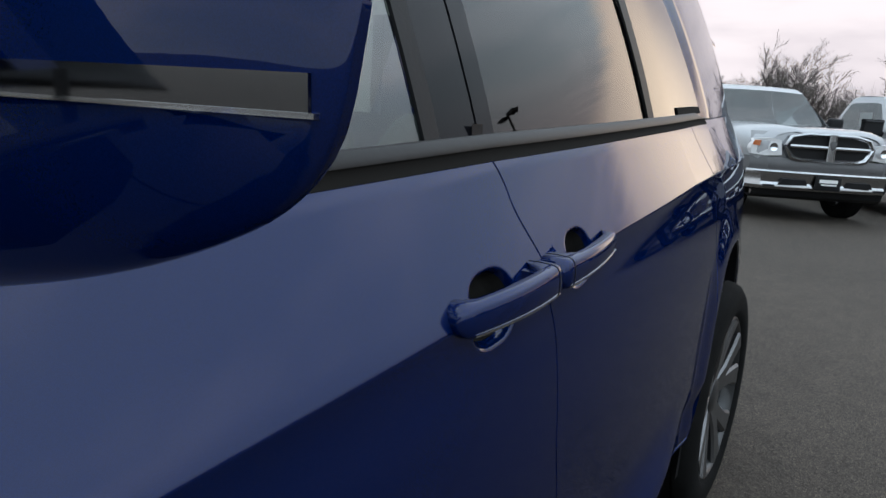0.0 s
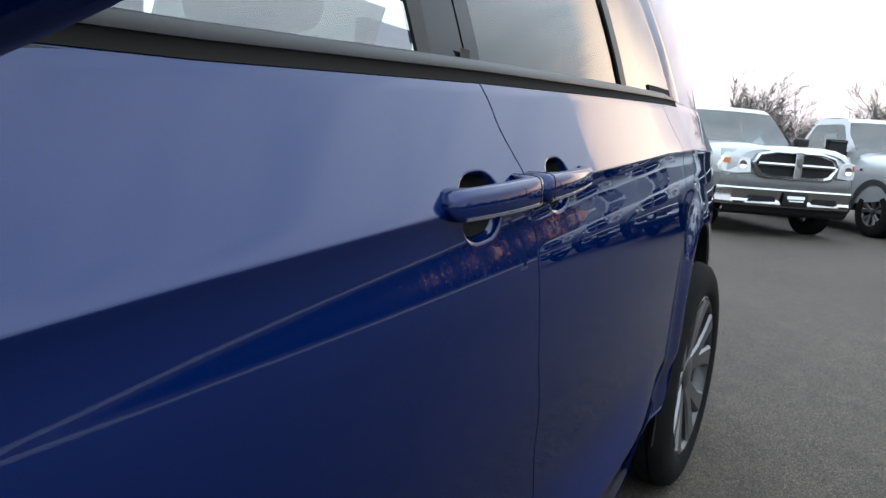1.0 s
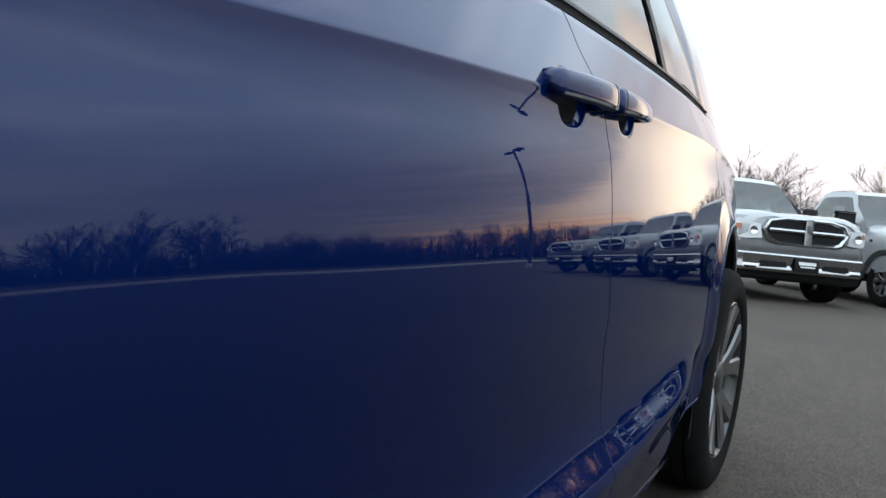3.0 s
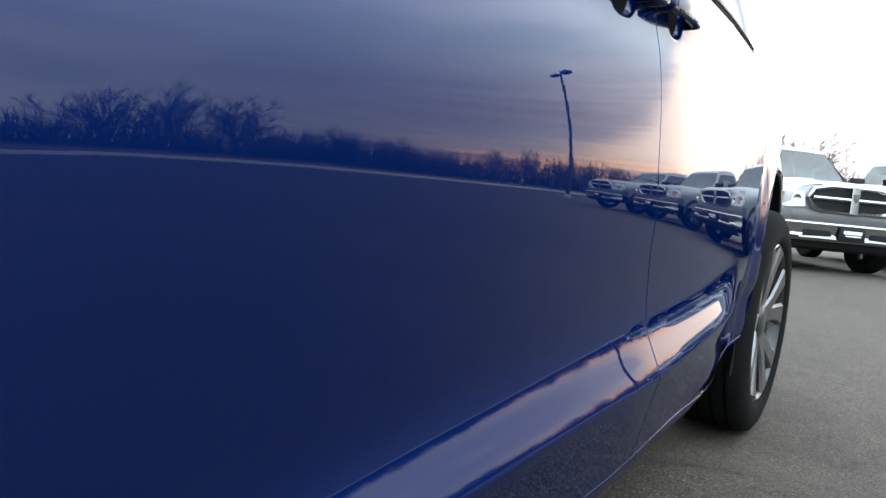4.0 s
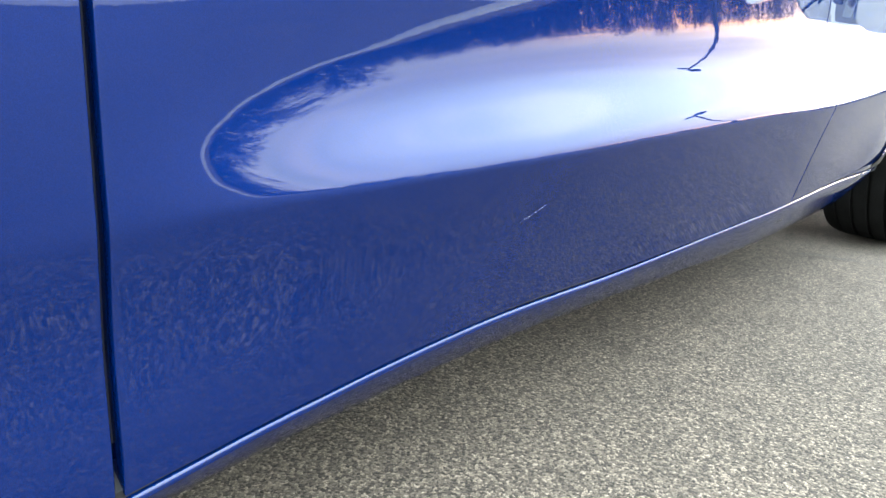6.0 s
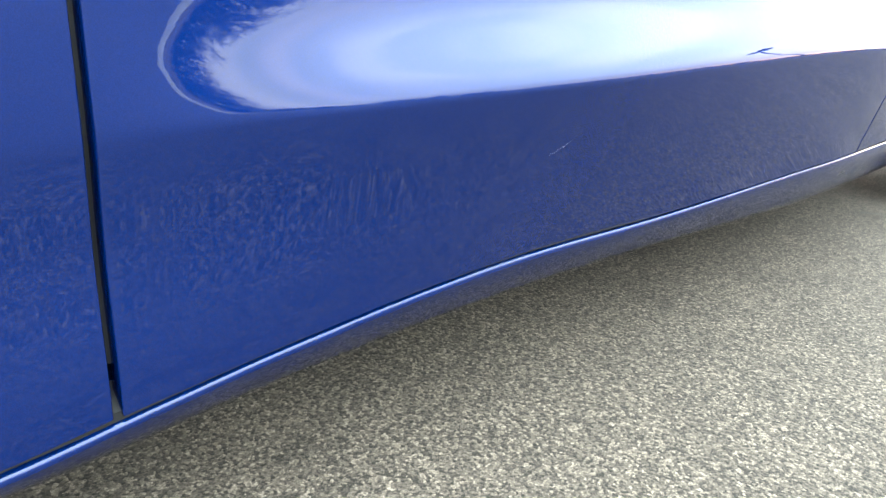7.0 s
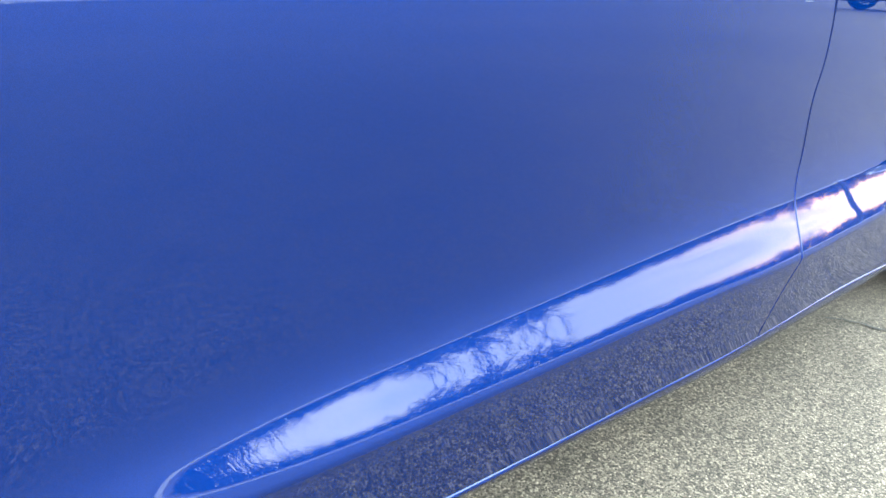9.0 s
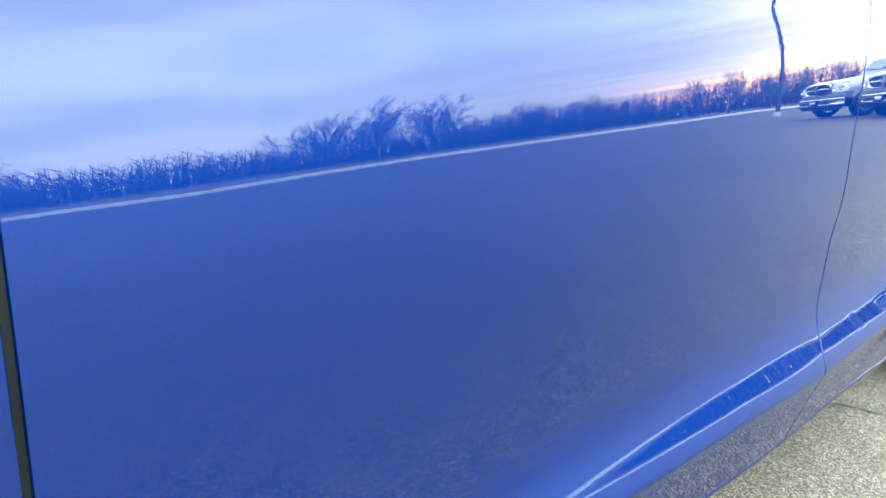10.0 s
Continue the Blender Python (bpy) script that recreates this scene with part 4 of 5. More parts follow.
def scratch():
    """A short pale scratch in the clear coat of the door."""
    rings = []
    for i in range(9):
        y, z = lerp(-0.565, -0.535, i / 8), lerp(0.296, 0.310, i / 8)
        w = 0.00004 * math.sin(math.pi * (i + 0.5) / 9)
        rings.append([(side_point(y, z + d) + 0.0006, y, z + d) for d in (-w, w)])
    return loft(rings, closed=False)


part("scratch", scratch(), M_WHITE, front_door, "fine pale scratch")

# ---------------------------------------------------------------- pickups
def sheet(name, rows, outward, parent, label=""):
    """One curved pane from rows of points, its gloss facing outward."""
    bm = bmesh.new()
    vs = [[bm.verts.new(p) for p in r] for r in rows]
    for a, b in zip(vs, vs[1:]):
        for i in range(len(a) - 1):
            f = bm.faces.new((a[i], a[i + 1], b[i + 1], b[i]))
            f.normal_update()
            f.smooth = True
            if f.normal.dot(Vector(outward)) < 0:
                f.normal_flip()
    me = bpy.data.meshes.new(name)
    bm.to_mesh(me)
    bm.free()
    me.materials.append(M_SMOKE)
    ob = part_mesh(name, me, parent, label)
    ob.visible_shadow = False
    return ob


def pickup(label):
    """Full-size pickup, nose towards -y, front bumper at y = 0, centred on x = 0."""
    T = thing("pickup_truck", label, "pickup truck", "silver pickups in a row")

    def sym(half):
        """Mirror a right-hand outline (x > 0) into a full ring."""
        return half + [(-x, y, z) for x, y, z in half[::-1]]

    # front clip: bonnet and wings; half rings of (x, z)
    rings = []
    for y, w, zt, ze, zb in ((0.16, 0.80, 1.19, 1.10, 0.78), (0.205, 0.90, 1.228, 1.13, 0.74), (0.30, 0.965, 1.26, 1.15, 0.70), (0.55, 1.00, 1.285, 1.18, 0.62),
                             (1.0, 1.005, 1.305, 1.20, 0.55), (1.4, 1.00, 1.315, 1.21, 0.50), (1.62, 0.995, 1.32, 1.215, 0.45)):
        half = [(0, zt), (w * 0.35, zt - 0.004), (w * 0.55, zt + 0.012), (w * 0.70, zt - 0.002), (w * 0.86, lerp(zt, ze, 0.45)), (w * 0.955, ze - 0.02), (w, ze - 0.11), (w * 1.0, ze - 0.24), (w * 0.985, zb)]
        rings.append(sym([(x, y, z) for x, z in half]))
    body = part("front_clip", loft(rings, closed=False), M_SILVER, T, sharp=50, out=(0, 0, 1))
    # grey lower face, between lamps and bumper
    part("lower_fascia", loft([sym([(0.0, y0, z), (0.45, y0 + 0.005, z), (0.80, y0 + 0.03, z), (0.97, y0 + 0.20, z), (1.0, y0 + 0.42, z)]) for y0, z in ((0.10, 0.855), (0.07, 0.80), (0.06, 0.73), (0.09, 0.66))], closed=False),
         M_GREYPLASTIC, T, "dark grey painted panel above the bumper")
    # grille: chrome shell, cross bars, four dark openings
    shell = [(-0.63, 1.02), (-0.56, 1.150), (-0.34, 1.200), (0.34, 1.200), (0.56, 1.150), (0.63, 1.02), (0.53, 0.845), (0.42, 0.820), (-0.42, 0.820), (-0.53, 0.845)]
    inner = [(x * 0.90, 1.012 + (z - 1.012) * 0.76) for x, z in shell]
    bm = bmesh.new()
    a = [bm.verts.new((x, 0.045 + 0.10 * abs(x) ** 2, z)) for x, z in shell]
    b = [bm.verts.new((x, 0.030 + 0.10 * abs(x) ** 2, z)) for x, z in [(x * 0.955, 1.012 + (z - 1.012) * 0.89) for x, z in shell]]
    c = [bm.verts.new((x, 0.06 + 0.10 * abs(x) ** 2, z)) for x, z in inner]
    d = [bm.verts.new((x, 0.12 + 0.10 * abs(x) ** 2, z)) for x, z in shell]
    for r0, r1 in ((d, a), (a, b), (b, c)):
        for i in range(10):
            bm.faces.new((r0[i], r0[(i + 1) % 10], r1[(i + 1) % 10], r1[i]))
    grille = part("grille", bm, M_SATIN, T, "chrome grille with a cross of bars")
    part("grille_mesh", prism([(x, z) for x, z in inner], "y", 0.085, 0.14), M_BLACK, grille, "black mesh behind the grille")
    part("grille_bar", loft([[(x, 0.030 + 0.10 * abs(x) ** 2 + dy, 1.015 + dz) for dy, dz in ((0, -0.022), (-0.008, 0), (0, 0.022), (0.05, 0.022), (0.05, -0.022))] for x in (-0.55, -0.3, 0, 0.3, 0.55)]), M_SATIN, grille)
    part("grille_bar", loft([[(dx, 0.026 + dy, z) for dx, dy in ((-0.055, 0), (-0.03, -0.014), (0.03, -0.014), (0.055, 0), (0.055, 0.06), (-0.055, 0.06))] for z in (0.835, 0.93, 1.02, 1.10, 1.19)]), M_SATIN, grille)
    part("grille_badge", loft([[(x * k, 0.010 - 0.012 * (1 - k), 1.04 + z * k) for x, z in ((-0.05, 0.05), (-0.02, 0.065), (0.02, 0.065), (0.05, 0.05), (0.035, -0.02), (0.0, -0.06), (-0.035, -0.02))] for k in (1, 0.85, 0.4)]), M_GREYPLASTIC, grille, "plain dark badge")
    part("header_panel", loft([sym([(0.0, y0 + 0.10, z), (0.45, y0 + 0.12, z), (0.70, y0 + 0.15, z), (0.85, y0 + 0.20, z), (0.96, y0 + 0.33, z)]) for y0, z in ((0.05, 1.19), (0.02, 1.10), (0.02, 0.96), (0.03, 0.82))], closed=False), M_SILVER, T, out=(0, -1, 0))
    # lamps
    for s in (-1, 1):
        outl = [(0.625, 0.885), (0.655, 1.075), (0.80, 1.105), (0.955, 1.085), (0.985, 0.96), (0.965, 0.88), (0.82, 0.865)]
        def on_face(x, z):
            return 0.070 + 0.10 * x * x + max(0, x - 0.82) ** 1.3 * 1.10
        lamp = part("headlight", loft([[(s * x, on_face(x, z) + dy, z) for x, z in outl] for dy in (0.10, -0.004)]), M_LAMP, T, "clear headlight with an amber corner")
        part("amber_marker", loft([[(s * x, on_face(x, 1) - 0.004 + dy, z) for x, z in ((0.905, 0.99), (0.895, 1.065), (0.952, 1.062), (0.972, 1.00))] for dy in (0.01, -0.010)]), M_AMBER, lamp, "amber marker")
        part("reflector_bowl", spin([(0.0, 0.0), (-0.02, 0.03), (-0.035, 0.055)], (s * 0.76, 0, 0.985), "x", 16), M_CHROME, lamp).matrix_local = Matrix.Translation((s * 0.76, 0.118, 0.985)) @ Matrix.Rotation(radians(90), 4, "Z") @ Matrix.Translation((-s * 0.76, 0, -0.985))
    # bumper
    bp = []
    for x in (-1.01, -0.98, -0.86, -0.6, -0.3, 0, 0.3, 0.6, 0.86, 0.98, 1.01):
        yb = 0.0 + 0.10 * abs(x) ** 2 + max(0, abs(x) - 0.84) ** 1.5 * 2.2
        bp.append([(x, yb + 0.09, 0.690), (x, yb + 0.012, 0.682), (x, yb, 0.662), (x, yb + 0.012, 0.62), (x, yb + 0.034, 0.525), (x, yb + 0.012, 0.485), (x, yb + 0.012, 0.465), (x, yb + 0.04, 0.43), (x, yb + 0.13, 0.42)])
    bumper = part("bumper", loft(bp, closed=False), M_SATIN, T, "chrome front bumper", sharp=30)
    for s in (-1, 1):
        part("bumper_slot", prism([(s * x, z) for x, z in ((0.26, 0.505), (0.29, 0.575), (0.60, 0.575), (0.64, 0.505))], "y", 0.020, 0.08, 0.0), M_BLACK, bumper, "black bumper opening")
        part("tow_hook_recess", prism([(s * x, z) for x, z in ((0.22, 0.465), (0.22, 0.49), (0.84, 0.49), (0.84, 0.465))], "y", 0.062, 0.08), M_BLACK, bumper)
    plate = part("front_plate", box(-0.175, 0.175, -0.022, 0.004, 0.455, 0.635, 0.006), M_BLACK, bumper, "black dealer plate with pale bars")
    part("plate_bar", box(-0.125, 0.125, -0.0245, -0.021, 0.555, 0.600), M_WHITE, plate)
    part("plate_bar", box(-0.095, 0.115, -0.0245, -0.021, 0.522, 0.540), M_WHITE, plate)
    part("air_dam", loft([[(x, 0.10 + 0.10 * x * x + dy, z) for dy, z in ((0.0, 0.43), (0.03, 0.34), (0.10, 0.30), (0.2, 0.34))] for x in (-0.92, -0.6, 0, 0.6, 0.92)], closed=False), M_BLACK, T, "black air dam")
    # cab
    cab = []
    for y, z, w in ((1.50, 1.215, 0.93), (1.72, 1.34, 0.90), (2.02, 1.62, 0.80), (2.20, 1.83, 0.71), (2.36, 1.905, 0.68), (2.7, 1.93, 0.68), (3.0, 1.925, 0.67), (3.16, 1.88, 0.68), (3.24, 1.66, 0.76), (3.27, 1.28, 0.93)):
        cab.append([(-w, y, z), (-w * 0.55, y - 0.015, z + 0.012), (0, y - 0.02, z + 0.016), (w * 0.55, y - 0.015, z + 0.012), (w, y, z)])
    part("cab_roof", loft(cab[3:8], closed=False), M_SILVER, T, sharp=50, out=(0, 0, 1))
    sheet("windscreen", cab[0:4], (0, -1, 1), T, "windscreen with grey reflections")
    part("wiper_cowl", box(-0.88, 0.88, 1.44, 1.60, 1.19, 1.25, 0.02), M_BLACK, T, "black wiper cowl")
    for x0 in (-0.72, 0.05):
        part("wiper", tube([(x0, 1.585, 1.262), (x0 + 0.30, 1.60, 1.292), (x0 + 0.62, 1.60, 1.286)], [0.012, 0.010, 0.008], 6), M_BLACK, T, "black wiper at rest")
    sheet("rear_window", cab[7:], (0, 1, 0.3), T)
    for s in (-1, 1):
        side = []
        for y in (1.52, 1.9, 2.4, 2.9, 3.27):
            side.append([(s * 0.99, y, 0.50), (s * 1.005, y, 0.75), (s * 1.0, y, 1.0), (s * 0.975, y, 1.20), (s * 0.935, y, 1.27)])
        door = part("door", loft(side, closed=False), M_SILVER, T, sharp=50, out=(s, 0, 0))
        part("door_handle", box(s * 1.0 - 0.012, s * 1.0 + 0.022, 2.90, 3.10, 1.085, 1.115, 0.008), M_BLACK, door, "black door handle")
        part("door_seam", box(s * 1.002 - 0.004, s * 1.002 + 0.004, 1.925, 1.931, 0.55, 1.22), M_DARK, door)
        win = [(1.86, 1.275, 0.925), (2.10, 1.58, 0.815), (2.29, 1.775, 0.732), (2.42, 1.805, 0.722), (3.02, 1.81, 0.718), (3.10, 1.785, 0.73), (3.17, 1.60, 0.80), (3.19, 1.275, 0.925)]
        sheet("side_window", [[(s * (w + 0.001), y, z) for y, z, w in win[:4]], [(s * (w + 0.001), y, z) for y, z, w in win[:3:-1]]], (s, 0, 0), door, "side window")
        # frames round the window
        outer = [(1.52, 1.23, 0.935), (2.02, 1.62, 0.805), (2.20, 1.83, 0.71), (2.36, 1.905, 0.68), (3.0, 1.925, 0.67), (3.16, 1.88, 0.68), (3.25, 1.62, 0.79), (3.27, 1.25, 0.94)]
        bm = bmesh.new()
        oo = [bm.verts.new((s * w, y, z)) for y, z, w in outer]
        ii = [bm.verts.new((s * (w + 0.004), y, z)) for y, z, w in win]
        for i in range(8):
            bm.faces.new((oo[i], oo[(i + 1) % 8], ii[(i + 1) % 8], ii[i]))
        part("window_frame", bm, M_SILVER, door, sharp=50, out=(s, 0, 0))
        if s < 0:
            part("window_sticker", prism([(2.42, 1.42), (2.42, 1.64), (2.74, 1.64), (2.74, 1.42)], "x", s * 0.775, s * 0.778), M_WHITE, door, "white paper sticker in the window")
        mir = part("door_mirror", box(s * 1.0, s * 1.24, 1.82, 1.92, 1.27, 1.47, 0.035, 3), M_BLACK, door, "black door mirror")
        part("mirror_arm", box(s * 0.93, s * 1.06, 1.85, 1.90, 1.265, 1.31, 0.012), M_BLACK, mir)
        part("wing_vent", box(s * 1.0 - 0.01, s * 1.0 + 0.004, 1.30, 1.36, 1.02, 1.06, 0.002), M_DARK, T)
    # bed
    bed = []
    for y in (3.30, 4.2, 5.2, 5.72, 5.80):
        w = 1.0 if y < 5.5 else 0.985
        bed.append([(-w * 0.985, y, 0.55), (-w, y, 0.85), (-w, y, 1.2), (-w * 0.97, y, 1.30), (-w * 0.88, y, 1.31), (-w * 0.86, y, 0.85), (w * 0.86, y, 0.85), (w * 0.88, y, 1.31), (w * 0.97, y, 1.30), (w, y, 1.2), (w, y, 0.85), (w * 0.985, y, 0.55)])
    part("cargo_bed", loft(bed), M_SILVER, T, sharp=50)
    part("cab_floor", box(-0.95, 0.95, 1.5, 3.25, 0.42, 0.55), M_DARK, T)
    part("bench_seat", box(-0.7, 0.7, 2.75, 3.05, 0.7, 1.42, 0.08, 3), M_INTERIOR, T, "dark bench seat")
    part("chassis", box(-0.6, 0.6, 0.5, 5.6, 0.35, 0.55, 0.03), M_DARK, T)
    part("engine_bay", box(-0.80, 0.80, 0.20, 1.5, 0.48, 1.1, 0.03), M_DARK, T)
    # wheels with dark arches
    for y in (0.98, 4.55):
        for s in (-1, 1):
            w = wheel(T, (s * 0.985, y, 0.395), 0.395, 0.225, 0.125, s, 5)
            arch = []
            for i in range(17):
                a = math.pi * i / 16
                arch.append([(s * 1.010, y + r * math.cos(a), 0.42 + r * 0.98 * math.sin(a)) for r in (0.40, 0.495)])
            part("wheel_arch", loft(arch, closed=False), M_DARK, T, "dark wheel opening")
    return T


# nose position and heading (degrees, turned from facing -y towards +x)
TRUCKS = [(-0.42 + 2.30 * k, 9.65 + 1.86 * k, 36) for k in range(4)]
first = pickup("silver pickup truck with a chrome grille parked on the lot")
first.matrix_basis = pose(TRUCKS[0][0], TRUCKS[0][1], lot_height(0, TRUCKS[0][1] + 1), 0, 0, TRUCKS[0][2])
for x, y, a in TRUCKS[1:]:
    copy_thing(first, pose(x, y, lot_height(x, y + 1), 0, 0, a))

# ---------------------------------------------------------------- grass verge, kerb, woods
rng = random.Random(7)
KERB_X = 19.5


def verge():
    """The kerb's line, in an arc round the lot's open side."""
    return [(KERB_X + 4, -70), (KERB_X + 1, -30), (KERB_X, 0), (KERB_X + 1, 25), (KERB_X + 4, 45), (17, 62), (-10, 68), (-60, 68)]


EDGE = verge()


def along(pts, step):
    out = []
    for (x0, y0), (x1, y1) in zip(pts, pts[1:]):
        n = max(1, int(math.hypot(x1 - x0, y1 - y0) / step))
        for i in range(n):
            out.append((lerp(x0, x1, i / n), lerp(y0, y1, i / n), math.atan2(y1 - y0, x1 - x0)))
    return out


rings_k, rings_g = [], []
for x, y, a in along(EDGE, 4.0):
    nx, ny = math.sin(a), -math.cos(a)
    h = lot_height(x, y)
    rings_k.append([(x + nx * d, y + ny * d, z + h) for d, z in ((0, -0.02), (0.02, 0.03), (0.16, 0.17), (0.20, 0.185), (0.46, 0.20), (0.46, -0.02))])
    rings_g.append([(x + nx * d, y + ny * d, z + 0.04 * rng.random()) for d, z in ((0.465, 0.18), (1.0, 0.20), (2.5, 0.30), (6, 0.55), (30, 1.2), (200, 1.2))])
kerb_ob = thing("kerb", "pale concrete kerb along the edge of the lot", "kerb", kind="structure")
part("kerb_stone", loft(rings_k), M_KERB, kerb_ob)
verge_ob = thing("verge", "strip of dry winter grass behind the kerb", "grass", kind="structure")
part("grass_bank", loft(rings_g, closed=False), M_GRASS, verge_ob)


def branch_mesh(height, spread, seed):
    """A bare tree: short tapered trunk that forks into rising limbs, boughs and a haze of fine twigs. Returns two meshes."""
    r = random.Random(seed)
    wood_v, wood_f, tw_v, tw_f = [], [], [], []

    def stick(p, q, r0, r1, n, vv, ff):
        d = (q - p).normalized()
        u = d.orthogonal().normalized()
        w = d.cross(u)
        base = len(vv)
        for c, rad in ((p, r0), (q, r1)):
            for k in range(n):
                a = 2 * math.pi * k / n
                vv.append(tuple(c + rad * (math.cos(a) * u + math.sin(a) * w)))
        for k in range(n):
            ff.append((base + k, base + (k + 1) % n, base + n + (k + 1) % n, base + n + k))

    def grow(p, d, length, rad, level):
        segs = (3, 4, 3, 3, 2)[level]
        for i in range(segs):
            wob = Vector((r.uniform(-1, 1), r.uniform(-1, 1), r.uniform(-0.5, 0.9)))
            d = (d + wob * (0.05, 0.13, 0.17, 0.20, 0.24)[level]).normalized()
            q = p + d * (length / segs)
            r0, r1 = rad * (1 - 0.55 * i / segs), rad * (1 - 0.55 * (i + 1) / segs)
            if level < 3:
                stick(p, q, r0, r1, 7 if level == 0 else 4, wood_v, wood_f)
            else:
                stick(p, q, max(0.010, r0), max(0.006, r1), 3, tw_v, tw_f)
            t = (i + 1) / segs
            if 0 < level < 4:
                for k in range((0, 2, 2, 3)[level]):
                    a = r.uniform(0, 2 * math.pi)
                    u = d.orthogonal().normalized()
                    out = u * math.cos(a) + d.cross(u) * math.sin(a) + Vector((0, 0, 0.35))
                    nd = (d + out * r.uniform(0.45, 0.95)).normalized()
                    grow(p.lerp(q, r.uniform(0.3, 1)), nd, length * r.uniform(0.42, 0.66) * (1.15 - 0.35 * t), max(0.010, r1 * 0.62), level + 1)
            p = q
        if level == 0:
            n = 7
            for k in range(n):
                a = 2 * math.pi * (k + r.uniform(-0.35, 0.35)) / n
                lean = spread * r.uniform(0.25, 1.0) if k else 0.1
                nd = Vector((math.cos(a) * lean, math.sin(a) * lean, 1.0)).normalized()
                grow(p - d * (length * r.uniform(0.0, 0.45)), nd, height * r.uniform(0.40, 0.56) * (1.0 - 0.12 * lean), rad * 0.34, 1)
    grow(Vector((0, 0, 0)), Vector((0, 0, 1)), height * 0.24, height * 0.022, 0)
    return mesh_of("trunk", wood_v, wood_f, M_BARK), mesh_of("crown", tw_v, tw_f, M_TWIG)


TREE_MESHES = [branch_mesh(10.0, (0.85, 1.1, 0.65)[i], 31 + i) for i in range(3)]


def bare_tree(x, y, scale, turn, k, z=0.0, wide=1.0, label="bare winter tree with a spreading crown of twigs"):
    t = thing("tree", label, "tree", "bare trees round the lot")
    tr, cr = TREE_MESHES[k % 3]
    part_mesh("trunk", tr, t)
    part_mesh("crown", cr, t)
    t.matrix_basis = Matrix.Translation((x, y, z)) @ Matrix.Rotation(turn, 4, "Z") @ Matrix.Diagonal((scale * wide, scale * wide, scale, 1))
    return t


for i, (x, y, s) in enumerate(((-8.1, 62, 0.90), (-15.5, 66, 0.70), (-3.6, 72, 0.62), (-6.6, 64, 0.74), (-9.9, 65, 0.78), (1.5, 62, 0.86), (3.2, 64, 0.74), (5.6, 66, 0.80), (27.5, 18, 0.60), (28, 14.5, 0.62), (26.5, 11, 0.52), (28, -2, 0.45),
                               (29, -12, 0.52), (28, -22, 0.5), (27.5, 25, 0.42), (27, 30, 0.42), (25.5, 39, 0.50), (25, 43, 0.55), (24, 48, 0.5), (21, 56, 0.55), (15, 66, 0.6), (9, 67, 0.55), (30, -34, 0.5))):
    bare_tree(x, y, s, i * 1.7, i, 0.3, 1.30 if y > 60 and x < 5 else 1.15 if y < 32 else 0.7 if 0.49 < s and x > 24.5 else 1.0)


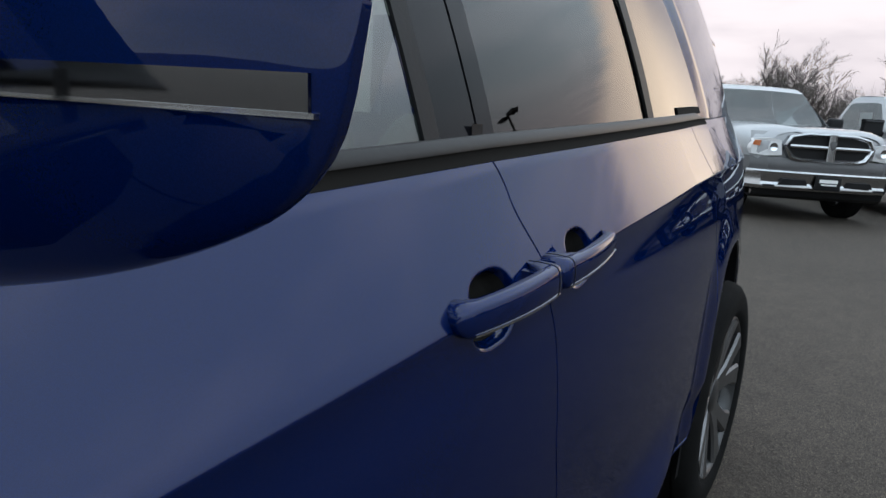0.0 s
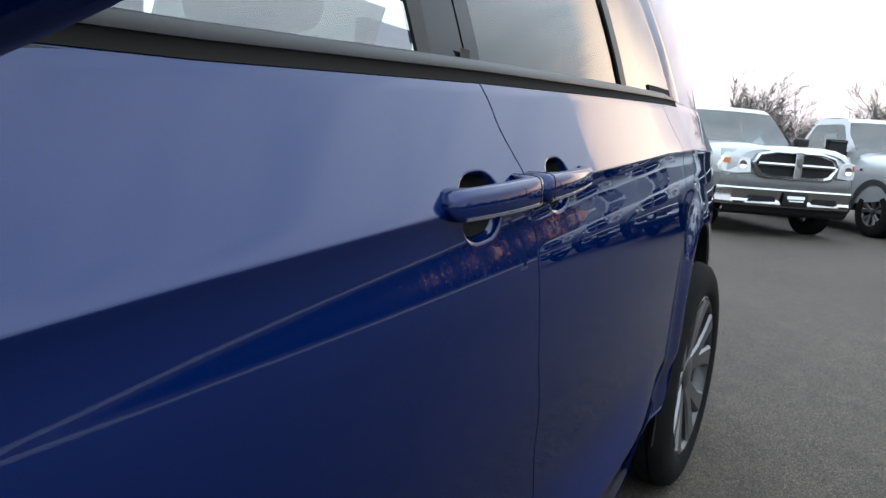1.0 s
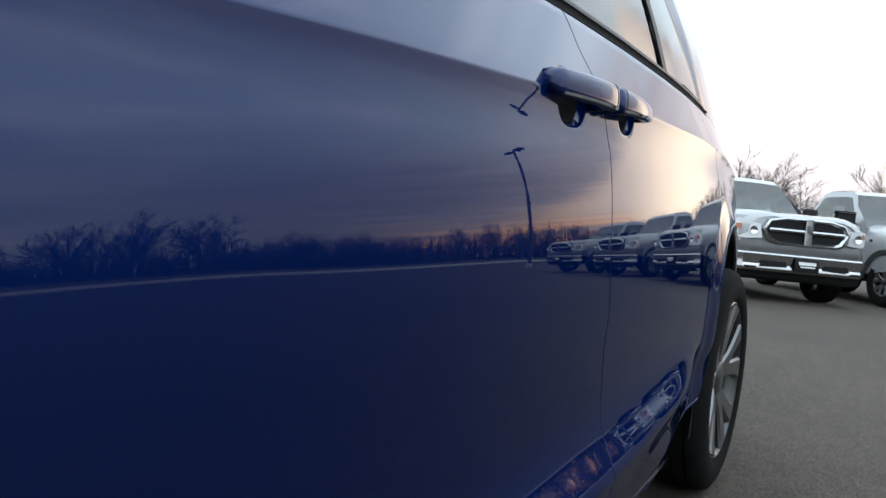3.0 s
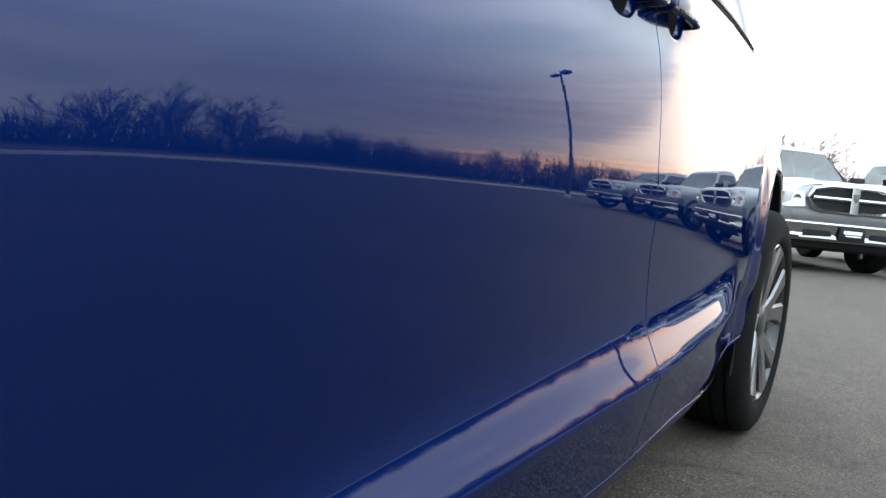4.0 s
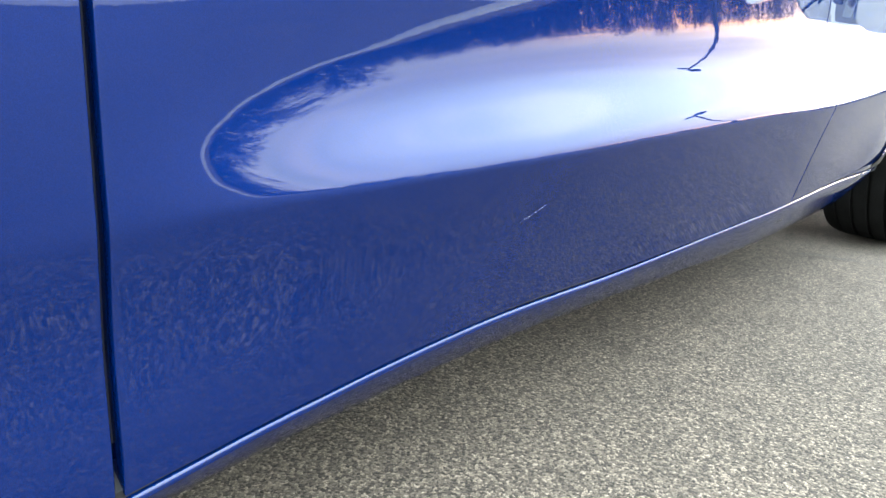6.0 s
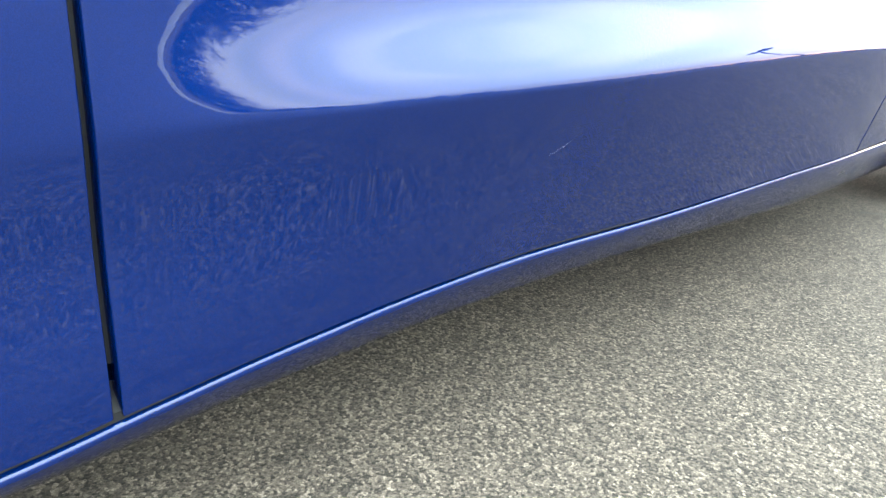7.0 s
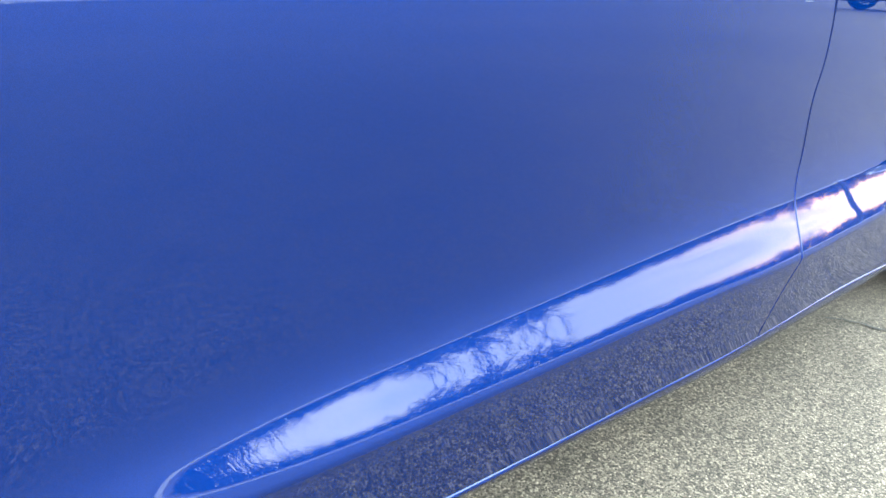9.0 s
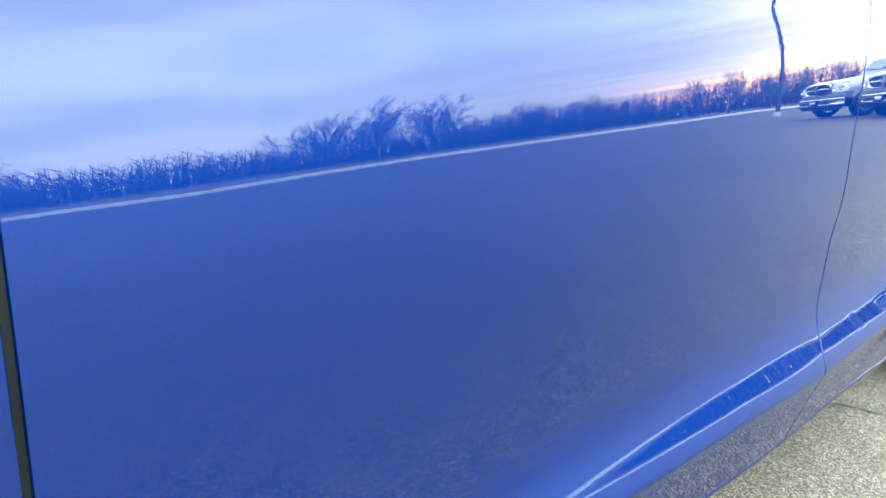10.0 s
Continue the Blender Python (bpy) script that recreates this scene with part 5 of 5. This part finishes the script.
def brush_band():
    """Dense leafless thicket behind the verge: a deep tangle of upright stems."""
    r = random.Random(3)
    vv, ff = [], []
    for x, y, a in along(EDGE, 1.0):
        nx, ny = math.sin(a), -math.cos(a)
        hgt = 2.9 + 0.6 * noise.noise((x * 0.08, y * 0.08, 0)) + 0.6 * noise.noise((x * 0.31, y * 0.31, 5))
        if y > 26:
            hgt *= 1 + min(0.9, (y - 26) / 36)
        for _ in range(64):
            d = r.uniform(3.8, 12)
            px, py = x + nx * d + r.uniform(-0.7, 0.7), y + ny * d + r.uniform(-0.7, 0.7)
            h = hgt * r.uniform(0.45, 1.12) * (1 + 0.03 * (d - 4))
            w = r.uniform(0.02, 0.055)
            lx, ly = r.uniform(-0.5, 0.5), r.uniform(-0.5, 0.5)
            b = len(vv)
            an = r.uniform(0, math.pi)
            cx, cy = math.cos(an) * w, math.sin(an) * w
            vv += [(px - cx, py - cy, 0.3), (px + cx, py + cy, 0.3), (px + cy, py - cx, 0.3), (px + lx, py + ly, 0.3 + h)]
            ff += [(b, b + 1, b + 3), (b + 1, b + 2, b + 3), (b + 2, b, b + 3)]
            for _ in range(3):
                t = r.uniform(0.25, 0.8)
                qx, qy, qz = px + lx * t, py + ly * t, 0.3 + h * t
                b = len(vv)
                ex, ey, ez = r.uniform(-0.9, 0.9), r.uniform(-0.9, 0.9), r.uniform(0.3, 1.1)
                vv += [(qx, qy, qz), (qx + 0.04, qy + 0.03, qz + 0.05), (qx + ex, qy + ey, qz + ez)]
                ff.append((b, b + 1, b + 2))
    return mesh_of("thicket", vv, ff, M_BRUSH, smooth=False)


thicket = tagged(new("thicket", brush_band()), "dense leafless brown thicket along the lot", "bushes", kind="stuff")


# lamp post ---------------------------------------------------
def lamp_post(x, y, turn=0.0):
    t = thing("street_lamp", "tall dark parking-lot lamp with two flat heads", "street lamp")
    part("pole", tube([(0, 0, 0.28), (0, 0, 4), (0, 0, 7.9)], [0.09, 0.075, 0.06]), M_POLE, t)
    part("base", spin([(0, 0.0), (0, 0.16), (0.26, 0.16), (0.30, 0.13), (0.30, 0)], (0, 0, 0), "z", 20), M_KERB, t, "concrete footing")
    for s in (-1, 1):
        part("lamp_head", box(s * 0.2, s * 0.75, -0.16, 0.16, 7.85, 7.96, 0.03), M_POLE, t, "flat dark lamp head")
        part("arm", box(s * 0.0, s * 0.25, -0.03, 0.03, 7.88, 7.93), M_POLE, t)
    t.matrix_basis = pose(x, y, 0, 0, 0, turn)
    return t


lamp_post(10.7, 22, 30)


# crack in the asphalt --------------------------------------
def crack():
    r = random.Random(5)
    rings, x, y = [], -0.17, 0.79
    for i in range(26):
        w = 0.0016 + 0.0022 * r.random()
        rings.append([(x - w * 0.6, y + w, lot_height(x, y) + 0.0034), (x + w * 0.6, y - w, lot_height(x, y) + 0.0034)])
        x += 0.0075 + r.uniform(-0.004, 0.004)
        y += 0.0065 + r.uniform(-0.007, 0.007)
    return mesh_of("crack", [p for g in rings for p in g], [(2 * i, 2 * i + 1, 2 * i + 3, 2 * i + 2) for i in range(25)], M_DARK, False)


tagged(new("ground_crack", crack()), "short jagged dark crack in the asphalt", "crack", kind="structure")
